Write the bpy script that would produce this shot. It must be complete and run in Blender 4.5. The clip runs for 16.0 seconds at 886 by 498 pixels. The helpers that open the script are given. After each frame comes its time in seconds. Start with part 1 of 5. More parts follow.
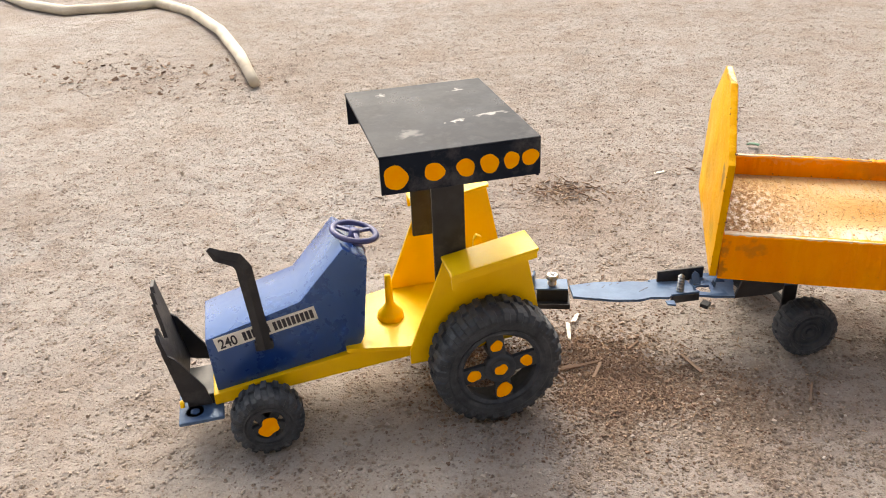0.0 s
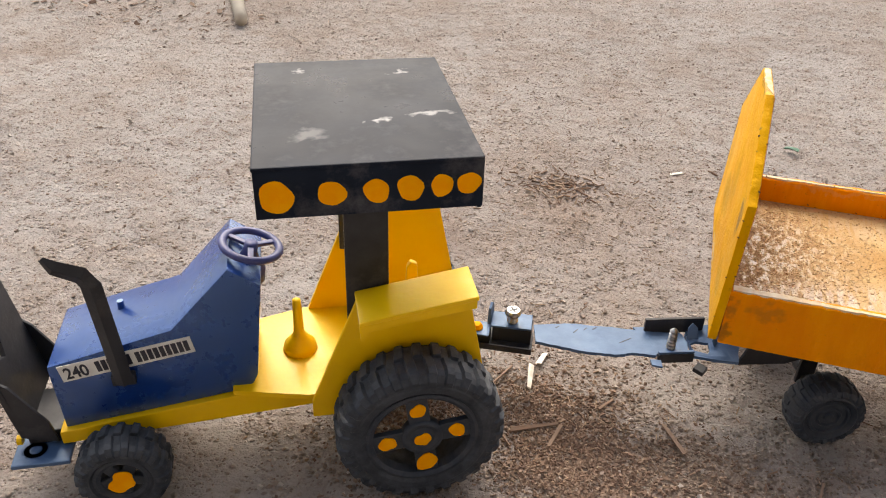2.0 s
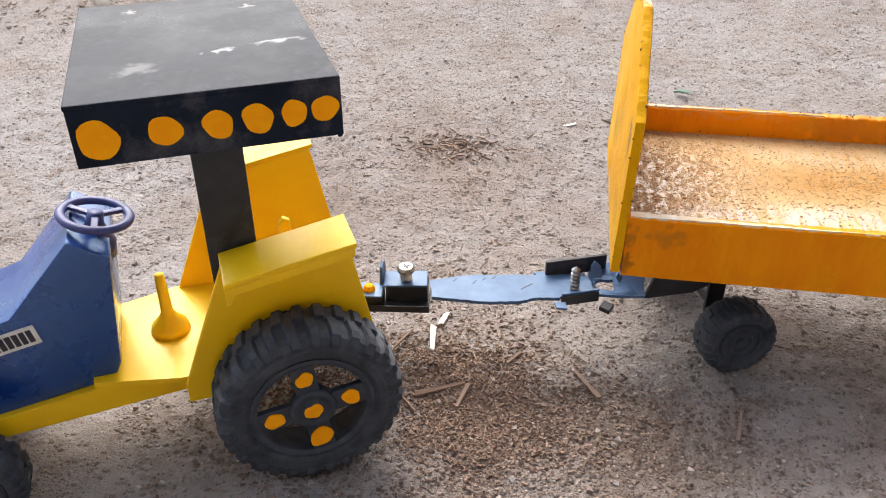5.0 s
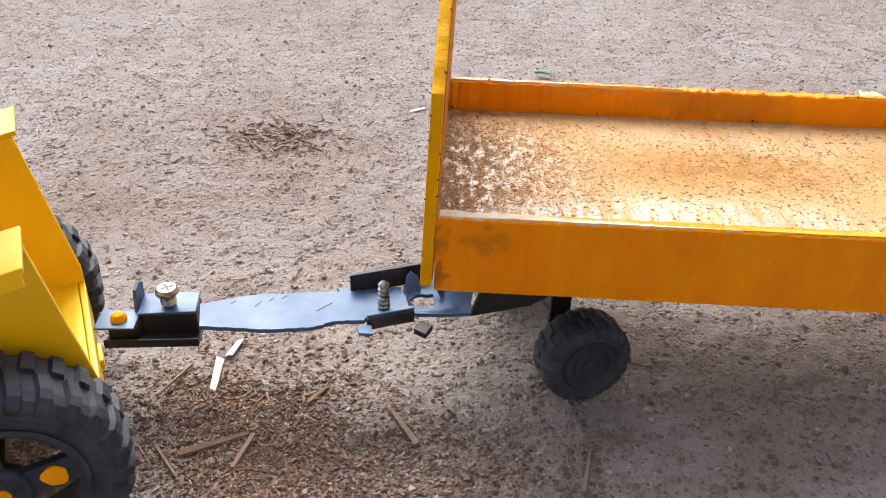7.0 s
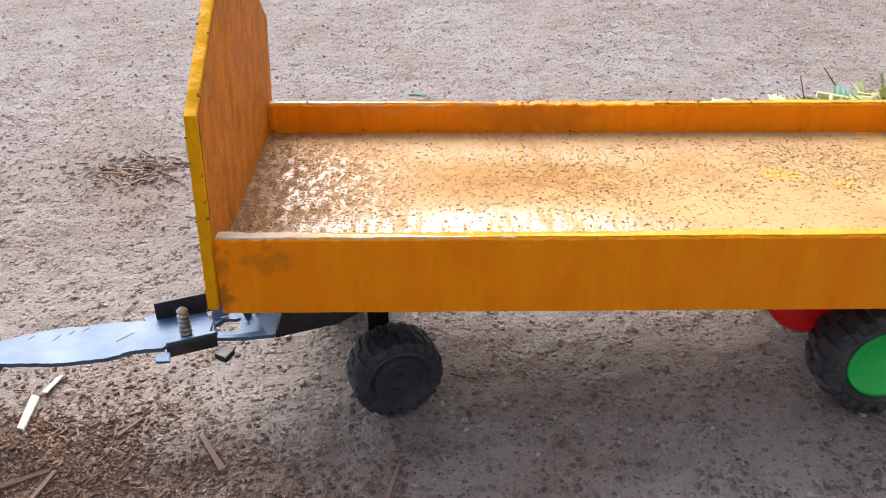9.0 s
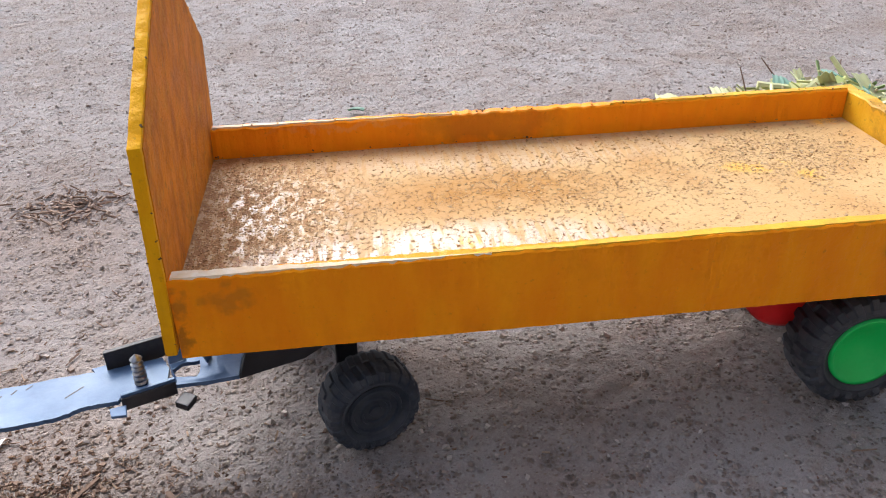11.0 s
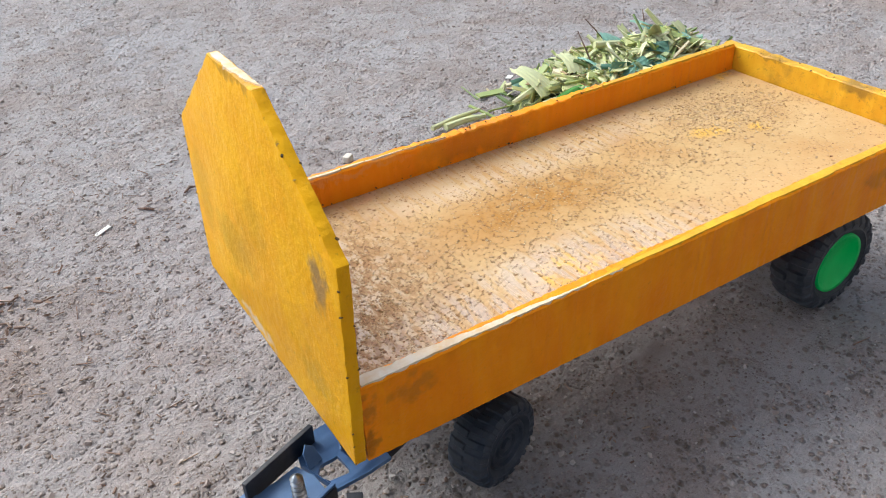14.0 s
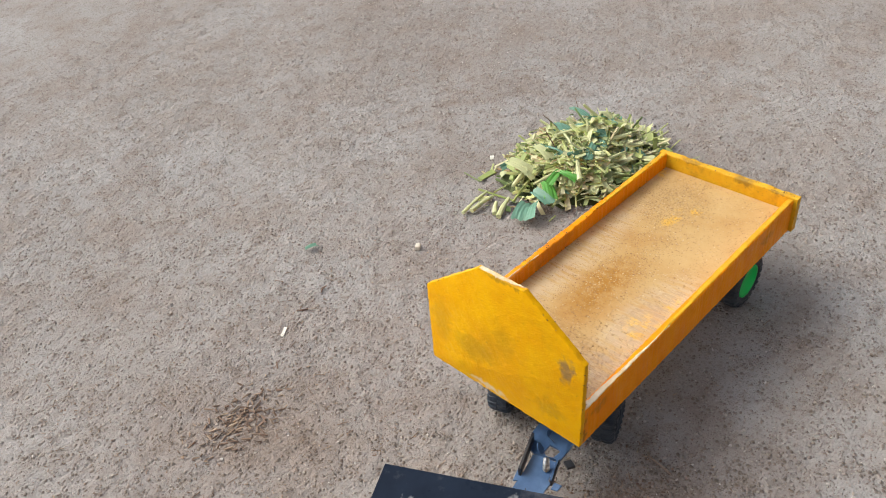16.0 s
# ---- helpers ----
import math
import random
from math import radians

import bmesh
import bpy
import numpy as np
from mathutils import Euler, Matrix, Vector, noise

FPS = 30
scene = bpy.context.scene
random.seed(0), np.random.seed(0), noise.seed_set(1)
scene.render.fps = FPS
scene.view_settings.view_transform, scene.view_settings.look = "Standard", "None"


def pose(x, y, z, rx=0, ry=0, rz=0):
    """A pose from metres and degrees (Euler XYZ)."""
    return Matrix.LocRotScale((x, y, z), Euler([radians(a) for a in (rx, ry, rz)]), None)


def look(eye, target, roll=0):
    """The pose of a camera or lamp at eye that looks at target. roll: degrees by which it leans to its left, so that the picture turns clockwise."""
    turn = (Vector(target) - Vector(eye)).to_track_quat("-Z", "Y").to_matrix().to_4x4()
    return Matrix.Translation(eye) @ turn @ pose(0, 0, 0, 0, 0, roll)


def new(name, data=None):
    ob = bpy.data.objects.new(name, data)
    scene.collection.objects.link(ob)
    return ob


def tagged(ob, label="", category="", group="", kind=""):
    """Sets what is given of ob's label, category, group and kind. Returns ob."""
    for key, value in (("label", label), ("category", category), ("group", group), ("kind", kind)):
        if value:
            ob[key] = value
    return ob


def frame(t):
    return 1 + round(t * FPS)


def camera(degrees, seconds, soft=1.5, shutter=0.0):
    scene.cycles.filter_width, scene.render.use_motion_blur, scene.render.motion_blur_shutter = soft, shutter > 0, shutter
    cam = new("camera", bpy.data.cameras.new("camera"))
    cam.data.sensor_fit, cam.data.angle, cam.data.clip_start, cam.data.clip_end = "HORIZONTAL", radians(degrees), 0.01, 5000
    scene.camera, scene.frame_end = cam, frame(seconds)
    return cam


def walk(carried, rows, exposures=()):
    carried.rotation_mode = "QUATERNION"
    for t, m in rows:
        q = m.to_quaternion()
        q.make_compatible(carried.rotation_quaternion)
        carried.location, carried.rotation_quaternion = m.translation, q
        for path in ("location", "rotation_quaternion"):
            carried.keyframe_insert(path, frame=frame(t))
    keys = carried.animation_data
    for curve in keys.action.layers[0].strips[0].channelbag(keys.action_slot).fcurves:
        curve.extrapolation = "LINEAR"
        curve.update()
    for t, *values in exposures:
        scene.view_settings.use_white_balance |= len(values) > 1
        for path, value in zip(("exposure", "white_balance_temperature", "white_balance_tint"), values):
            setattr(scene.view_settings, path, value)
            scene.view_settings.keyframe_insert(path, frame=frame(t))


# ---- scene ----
cam = camera(57, 16.0, soft=1.05)
walk(cam, [
    (0.0, pose(-0.0783, -0.5939, 0.4167, 61.61, 2.24, 12.54)),
    (0.5, pose(-0.0862, -0.5761, 0.4108, 60.04, 0.47, 9.43)),
    (1.0, pose(-0.0580, -0.5166, 0.4202, 57.52, -0.81, 10.49)),
    (1.5, pose(-0.0941, -0.4808, 0.4055, 58.27, -0.02, 13.90)),
    (2.0, pose(-0.0551, -0.4351, 0.3940, 57.77, -1.57, 16.96)),
    (2.5, pose(-0.0153, -0.4575, 0.3527, 60.65, -0.79, 19.34)),
    (3.0, pose(-0.0164, -0.4362, 0.3760, 57.83, 0.33, 22.41)),
    (3.5, pose(-0.0274, -0.4169, 0.3779, 55.72, -2.28, 20.60)),
    (4.0, pose(-0.0610, -0.4245, 0.3660, 57.34, -1.46, 13.37)),
    (6.5, pose(0.0091, -0.3389, 0.3202, 57.64, 0.79, 6.55)),
    (7.0, pose(0.0116, -0.3104, 0.2986, 57.47, -1.77, 2.50)),
    (7.5, pose(0.0290, -0.3056, 0.2891, 58.59, -0.04, 1.32)),
    (8.0, pose(0.0834, -0.3126, 0.3000, 58.64, 0.80, -0.78)),
    (8.5, pose(0.0802, -0.3207, 0.2970, 59.61, -0.03, -1.35)),
    (9.0, pose(0.0934, -0.3139, 0.2967, 59.49, -0.44, -1.40)),
    (9.5, pose(0.0886, -0.3051, 0.2909, 61.05, 0.58, -4.41)),
    (12.0, pose(0.0590, -0.2695, 0.2917, 59.29, 0.32, -10.76)),
    (12.5, pose(0.0293, -0.2481, 0.2937, 59.24, 0.31, -14.94)),
    (13.0, pose(-0.0021, -0.2323, 0.2965, 58.57, 0.59, -18.45)),
    (13.5, pose(-0.0291, -0.2217, 0.3328, 55.17, 0.84, -23.85)),
    (14.0, pose(-0.0875, -0.2154, 0.3311, 56.49, 2.58, -32.51)),
    (14.5, pose(-0.1483, -0.1547, 0.3554, 54.09, -0.21, -40.49)),
    (15.0, pose(-0.1768, -0.1289, 0.3607, 54.66, 0.28, -45.71)),
    (15.5, pose(-0.2012, -0.1422, 0.4276, 53.89, 0.72, -46.96)),
    (16.0, pose(-0.3792, -0.2553, 0.6432, 52.42, 4.51, -46.66)),
], [(0.0, 1.34, 7200, 8), (1.0, 1.34, 7150, 9), (2.0, 1.02, 6900, 9), (2.5, 1.08, 6800, 8), (3.0, 1.26, 6600, 8), (3.5, 1.26, 6400, 8), (4.2, 1.24, 6200, 8), (6.5, 1.24, 6300, 12), (9.5, 1.17, 6050, 12), (12.0, 1.01, 5800, 10), (13.0, 0.99, 5900, 8), (14.5, 0.96, 5500, 4), (15.5, 0.94, 5550, 3), (16.0, 0.78, 6200, 4)])

# ---- world, sun, exposure ----
world = bpy.data.worlds.new("sky")
scene.world = world
world.use_nodes = True
wn, wl = world.node_tree.nodes, world.node_tree.links
sky = wn.new("ShaderNodeTexSky")
sky.sky_type = "NISHITA"
sky.sun_disc = False
sky.sun_elevation, sky.sun_rotation = radians(47), radians(-25)
sky.air_density, sky.dust_density, sky.ozone_density = 1.0, 6.0, 1.0
pale = wn.new("ShaderNodeHueSaturation")
pale.inputs["Saturation"].default_value = 0.68
wl.new(sky.outputs[0], pale.inputs["Color"])
wl.new(pale.outputs[0], wn["Background"].inputs["Color"])
wn["Background"].inputs["Strength"].default_value = 0.15
sun = new("sun", bpy.data.lights.new("sun", "SUN"))
sun.data.energy, sun.data.angle, sun.data.color = 0.5, radians(40), (1.0, 0.95, 0.89)
sun.matrix_world = look((-0.38, 0.80, 0.95), (0, 0, 0))


# ---- materials ----
def node_mat(name, rough=0.5, metal=0.0, spec=0.5):
    m = bpy.data.materials.new(name)
    m.use_nodes = True
    b = m.node_tree.nodes["Principled BSDF"]
    b.inputs["Roughness"].default_value, b.inputs["Metallic"].default_value = rough, metal
    b.inputs["Specular IOR Level"].default_value = spec
    return m, m.node_tree.nodes, m.node_tree.links, b


def noise_tex(n, l, scale, detail=4.0, rough=0.55, coord=None, stretch=(1, 1, 1)):
    t = n.new("ShaderNodeTexNoise")
    t.inputs["Scale"].default_value, t.inputs["Detail"].default_value, t.inputs["Roughness"].default_value = scale, detail, rough
    c = coord or n.new("ShaderNodeTexCoord").outputs["Object"]
    if stretch != (1, 1, 1):
        mp = n.new("ShaderNodeMapping")
        mp.inputs["Scale"].default_value = stretch
        l.new(c, mp.inputs["Vector"])
        c = mp.outputs[0]
    l.new(c, t.inputs["Vector"])
    return t.outputs["Fac"]


def ramp(n, l, fac, stops):
    r = n.new("ShaderNodeValToRGB")
    e = r.color_ramp.elements
    while len(e) < len(stops):
        e.new(0.5)
    for el, (p, c) in zip(e, stops):
        el.position, el.color = p, (*c, 1)
    l.new(fac, r.inputs["Fac"])
    return r.outputs["Color"]


def blend(n, l, fac, a, b):
    m = n.new("ShaderNodeMix")
    m.data_type = "RGBA"
    if isinstance(fac, float):
        m.inputs[0].default_value = fac
    else:
        l.new(fac, m.inputs[0])
    for sock, v in ((m.inputs[6], a), (m.inputs[7], b)):
        if isinstance(v, tuple):
            sock.default_value = (*v, 1)
        else:
            l.new(v, sock)
    return m.outputs[2]


def bump(n, l, b, height, strength, dist):
    k = n.new("ShaderNodeBump")
    k.inputs["Strength"].default_value, k.inputs["Distance"].default_value = strength, dist
    l.new(height, k.inputs["Height"])
    l.new(k.outputs[0], b.inputs["Normal"])


def painted(name, base, worn, dust=(0.5, 0.36, 0.25), rough=0.35, scale=60.0, dusty=0.35, streak=(1, 1, 1), relief=0.25, coat=0.0, stains=(), speck=0.0, spec=0.5, tint=None):
    """Hand-brushed paint with worn spots and a film of dust. stains: (place, size, colour, strength) in the object's space. speck: fine dark chips."""
    m, n, l, b = node_mat(name, rough, 0.0, spec)
    co = n.new("ShaderNodeTexCoord").outputs["Object"]
    fine = noise_tex(n, l, scale * 5, 5, 0.6, co)
    broad = noise_tex(n, l, scale, 4, 0.6, co, streak)
    c = blend(n, l, ramp(n, l, broad, [(0.40, (0, 0, 0)), (0.72, (1, 1, 1))]), base, worn)
    spots = noise_tex(n, l, scale * 0.55, 7, 0.72, co)
    mask = ramp(n, l, spots, [(0.53, (0, 0, 0)), (0.78, (dusty, dusty, dusty))])
    c = blend(n, l, mask, c, dust)
    for place, size, colour, strength in stains:
        mp = n.new("ShaderNodeMapping")
        mp.vector_type = "TEXTURE"
        mp.inputs["Location"].default_value = place
        mp.inputs["Scale"].default_value = size
        wob = n.new("ShaderNodeMixRGB")
        wob.blend_type = "LINEAR_LIGHT"
        wob.inputs["Fac"].default_value = 0.012
        l.new(co, wob.inputs["Color1"])
        nz = n.new("ShaderNodeTexNoise")
        nz.inputs["Scale"].default_value, nz.inputs["Detail"].default_value = 120, 6
        l.new(co, nz.inputs["Vector"])
        l.new(nz.outputs["Color"], wob.inputs["Color2"])
        l.new(wob.outputs[0], mp.inputs["Vector"])
        ln = n.new("ShaderNodeVectorMath")
        ln.operation = "LENGTH"
        l.new(mp.outputs[0], ln.inputs[0])
        c = blend(n, l, ramp(n, l, ln.outputs["Value"], [(0.45, (strength,) * 3), (1.0, (0, 0, 0))]), c, colour)
    if speck:
        pits = noise_tex(n, l, 330, 4, 0.65, co)
        c = blend(n, l, ramp(n, l, pits, [(0.62 if speck < 0.45 else 0.57, (0, 0, 0)), (0.72, (speck,) * 3)]), c, (0.20, 0.12, 0.02))
    l.new(c, b.inputs["Base Color"])
    rr = ramp(n, l, spots, [(0.35, (rough,) * 3), (0.75, (min(1, rough + 0.35),) * 3)])
    l.new(rr, b.inputs["Roughness"])
    b.inputs["Coat Weight"].default_value, b.inputs["Coat Roughness"].default_value = coat, 0.12
    if tint:
        b.inputs["Specular Tint"].default_value = (*tint, 1)
    bump(n, l, b, fine, relief, 0.0006 if relief < 0.4 else 0.0008 if relief < 0.99 else 0.0010)
    return m


def rubber(name, base=(0.024, 0.028, 0.036), dust=(0.20, 0.19, 0.185), dusty=0.34):
    m, n, l, b = node_mat(name, 0.62, 0, 0.4)
    s = noise_tex(n, l, 70, 6, 0.7)
    g = noise_tex(n, l, 600, 3, 0.6)
    c = blend(n, l, ramp(n, l, s, [(0.36, (0, 0, 0)), (0.84, (dusty,) * 3)]), base, dust)
    l.new(c, b.inputs["Base Color"])
    bump(n, l, b, g, 0.35, 0.0005)
    return m


M_yellow = painted("yellow_paint", (0.86, 0.51, 0.002), (0.88, 0.55, 0.004), dust=(0.62, 0.36, 0.06), rough=0.30, dusty=0.22, coat=0.10, tint=(1.0, 0.85, 0.45))
GREY, BROWN = (0.24, 0.115, 0.025), (0.18, 0.08, 0.015)
M_orange = painted("ochre_paint", (0.82, 0.245, 0.0005), (0.88, 0.320, 0.001), dust=(0.55, 0.19, 0.01), rough=0.40, dusty=0.35, streak=(1, 1, 0.25), relief=0.9, speck=0.30, spec=0.30, tint=(1.0, 0.62, 0.20), stains=(
    ((0.0040, 0.0, 0.1050), (0.005, 0.02, 0.008), GREY, 0.50), ((0.0250, 0.0, 0.1060), (0.012, 0.02, 0.007), GREY, 0.36), ((0.003, 0.0, 0.088), (0.004, 0.02, 0.008), BROWN, 0.6),
    ((0.3300, 0.0, 0.1000), (0.020, 0.02, 0.008), BROWN, 0.3), ((0.075, 0.1553, 0.1190), (0.05, 0.012, 0.003), (0.6, 0.45, 0.25), 0.2), ((0.16, 0.1553, 0.113), (0.06, 0.012, 0.012), (0.38, 0.15, 0.02), 0.5)))
M_board = painted("headboard_paint", (0.72, 0.340, 0.0008), (0.78, 0.415, 0.0015), dust=(0.46, 0.245, 0.012), rough=0.34, scale=34, dusty=0.60, relief=1.0, speck=0.42, spec=0.25, tint=(1.0, 0.72, 0.15), stains=(
    ((-0.0082, 0.0155, 0.1600), (0.03, 0.009, 0.018), (0.26, 0.16, 0.07), 0.85), ((-0.0082, 0.0980, 0.1320), (0.03, 0.016, 0.020), (0.34, 0.19, 0.01), 0.30),
    ((-0.0082, 0.1550, 0.1350), (0.03, 0.014, 0.030), (0.42, 0.24, 0.015), 0.35), ((-0.0082, 0.1180, 0.1230), (0.03, 0.026, 0.018), (0.34, 0.20, 0.012), 0.45), ((-0.0082, 0.0800, 0.1500), (0.03, 0.014, 0.022), (0.36, 0.21, 0.012), 0.30), ((-0.0082, 0.0700, 0.2205), (0.03, 0.05, 0.004), (0.18, 0.10, 0.02), 0.5), ((-0.0082, 0.1000, 0.0860), (0.03, 0.030, 0.004), (0.66, 0.55, 0.42), 0.7), ((-0.0082, 0.030, 0.105), (0.03, 0.02, 0.012), (0.26, 0.16, 0.02), 0.3)))
M_inner = painted("rough_inner_paint", (0.60, 0.200, 0.003), (0.36, 0.105, 0.003), dust=(0.66, 0.36, 0.08), rough=0.55, scale=95, dusty=0.75, streak=(1, 1, 0.55), relief=0.95, speck=0.8, spec=0.25)
M_edge = painted("chipped_edge", (0.66, 0.48, 0.27), (0.74, 0.66, 0.53), dust=(0.66, 0.30, 0.03), rough=0.65, dusty=0.9, scale=110)
M_blue = painted("blue_paint", (0.003, 0.027, 0.175), (0.004, 0.034, 0.215), dust=(0.02, 0.07, 0.24), rough=0.16, dusty=0.08, relief=0.03, coat=0.25, spec=1.0, tint=(0.42, 0.70, 1.0))
M_blue.node_tree.nodes["Principled BSDF"].inputs["IOR"].default_value = 1.62
M_steer = painted("dark_blue_plastic", (0.035, 0.045, 0.17), (0.05, 0.06, 0.2), rough=0.28, dusty=0.2)
M_black = painted("black_plastic", (0.018, 0.019, 0.023), (0.03, 0.031, 0.037), dust=(0.30, 0.27, 0.25), rough=0.30, dusty=0.20, spec=0.35)
M_roof = painted("black_roof_plastic", (0.010, 0.014, 0.024), (0.014, 0.020, 0.034), dust=(0.42, 0.40, 0.40), rough=0.24, scale=32, dusty=0.25, relief=0.08, stains=(((0.055, 0.055, 0.2425), (0.012, 0.007, 0.02), (0.4, 0.39, 0.38), 0.30), ((0.020, 0.040, 0.2425), (0.006, 0.005, 0.02), (0.55, 0.54, 0.53), 0.7), ((-0.008, 0.035, 0.2425), (0.014, 0.004, 0.02), (0.5, 0.49, 0.48), 0.6), ((0.0, -0.030, 0.2425), (0.008, 0.004, 0.02), (0.5, 0.49, 0.48), 0.5), ((0.060, -0.035, 0.2425), (0.005, 0.004, 0.02), (0.5, 0.49, 0.48), 0.5)))
M_roof.node_tree.nodes["Principled BSDF"].inputs["IOR"].default_value = 1.14
M_scrap = painted("scraped_blue_black_plastic", (0.048, 0.092, 0.190), (0.080, 0.140, 0.262), dust=(0.18, 0.24, 0.34), rough=0.30, scale=45, dusty=0.35, spec=0.5, tint=(0.65, 0.84, 1.0))
M_spot = painted("orange_paint", (0.93, 0.35, 0.001), (0.96, 0.41, 0.002), rough=0.5, dusty=0.03, scale=150, spec=0.06)
M_tyre = rubber("tyre_rubber")
M_tyre_dusty = rubber("dusty_tyre_rubber", (0.015, 0.020, 0.028), (0.20, 0.22, 0.26), 0.34)
M_wheel = rubber("wheel_plastic", (0.018, 0.027, 0.042), dusty=0.25)
M_tail = painted("tail_paint", (0.62, 0.31, 0.004), (0.70, 0.40, 0.01), dust=(0.16, 0.10, 0.02), rough=0.42, dusty=0.7, scale=48, relief=0.5, speck=0.5, spec=0.3, stains=(((0.388, 0.060, 0.119), (0.02, 0.014, 0.007), (0.14, 0.08, 0.02), 0.6), ((0.388, 0.020, 0.123), (0.02, 0.020, 0.004), (0.16, 0.09, 0.02), 0.6), ((0.388, 0.125, 0.123), (0.02, 0.016, 0.003), (0.16, 0.09, 0.02), 0.5)))
M_green = painted("green_plastic", (0.010, 0.50, 0.075), (0.015, 0.56, 0.10), rough=0.35, dusty=0.08)
M_red = painted("red_plastic", (0.60, 0.006, 0.008), (0.66, 0.012, 0.012), rough=0.3, dusty=0.08)
M_label = painted("white_label", (0.72, 0.72, 0.70), (0.78, 0.78, 0.76), rough=0.4, dusty=0.25, scale=120)
M_ink = painted("label_ink", (0.015, 0.017, 0.03), (0.02, 0.02, 0.035), rough=0.5, dusty=0.1)
M_steel, n_, l_, b_ = node_mat("zinc_screw", 0.28, 1.0)
l_.new(ramp(n_, l_, noise_tex(n_, l_, 300), [(0.3, (0.20, 0.20, 0.20)), (0.7, (0.55, 0.55, 0.54))]), b_.inputs["Base Color"])
M_white, n_, l_, b_ = node_mat("dry_white", 0.7)
l_.new(ramp(n_, l_, noise_tex(n_, l_, 120), [(0.3, (0.55, 0.50, 0.42)), (0.7, (0.80, 0.76, 0.68))]), b_.inputs["Base Color"])
M_bark, n_, l_, b_ = node_mat("peeled_branch", 0.7)
l_.new(ramp(n_, l_, noise_tex(n_, l_, 18, stretch=(1, 1, 1)), [(0.3, (0.50, 0.43, 0.33)), (0.7, (0.72, 0.65, 0.53))]), b_.inputs["Base Color"])


def patch(n, l, co, place, size, lo=0.3):
    """1 inside a soft oval at that place, 0 outside."""
    mp = n.new("ShaderNodeMapping")
    mp.vector_type = "TEXTURE"
    mp.inputs["Location"].default_value, mp.inputs["Scale"].default_value = place, size
    l.new(co, mp.inputs["Vector"])
    ln = n.new("ShaderNodeVectorMath")
    ln.operation = "LENGTH"
    l.new(mp.outputs[0], ln.inputs[0])
    r = n.new("ShaderNodeMapRange")
    r.interpolation_type = "SMOOTHSTEP"
    for k, v in enumerate((lo, 1.0, 1.0, 0.0)):
        r.inputs[k + 1].default_value = v
    l.new(ln.outputs["Value"], r.inputs[0])
    return r.outputs[0]


def math_node(n, l, op, a, b_):
    k = n.new("ShaderNodeMath")
    k.operation = op
    for sock, v in zip(k.inputs, (a, b_)):
        if isinstance(v, (int, float)):
            sock.default_value = v
        else:
            l.new(v, sock)
    return k.outputs[0]


def crumbs_tex(n, l, co, scale):
    """Round grains of that many to the metre: distance from the grain's middle, and two random numbers for each."""
    v = n.new("ShaderNodeTexVoronoi")
    v.inputs["Scale"].default_value = scale
    l.new(co, v.inputs["Vector"])
    sp = n.new("ShaderNodeSeparateColor")
    l.new(v.outputs["Color"], sp.inputs[0])
    return v.outputs["Distance"], sp.outputs[0], sp.outputs[1]


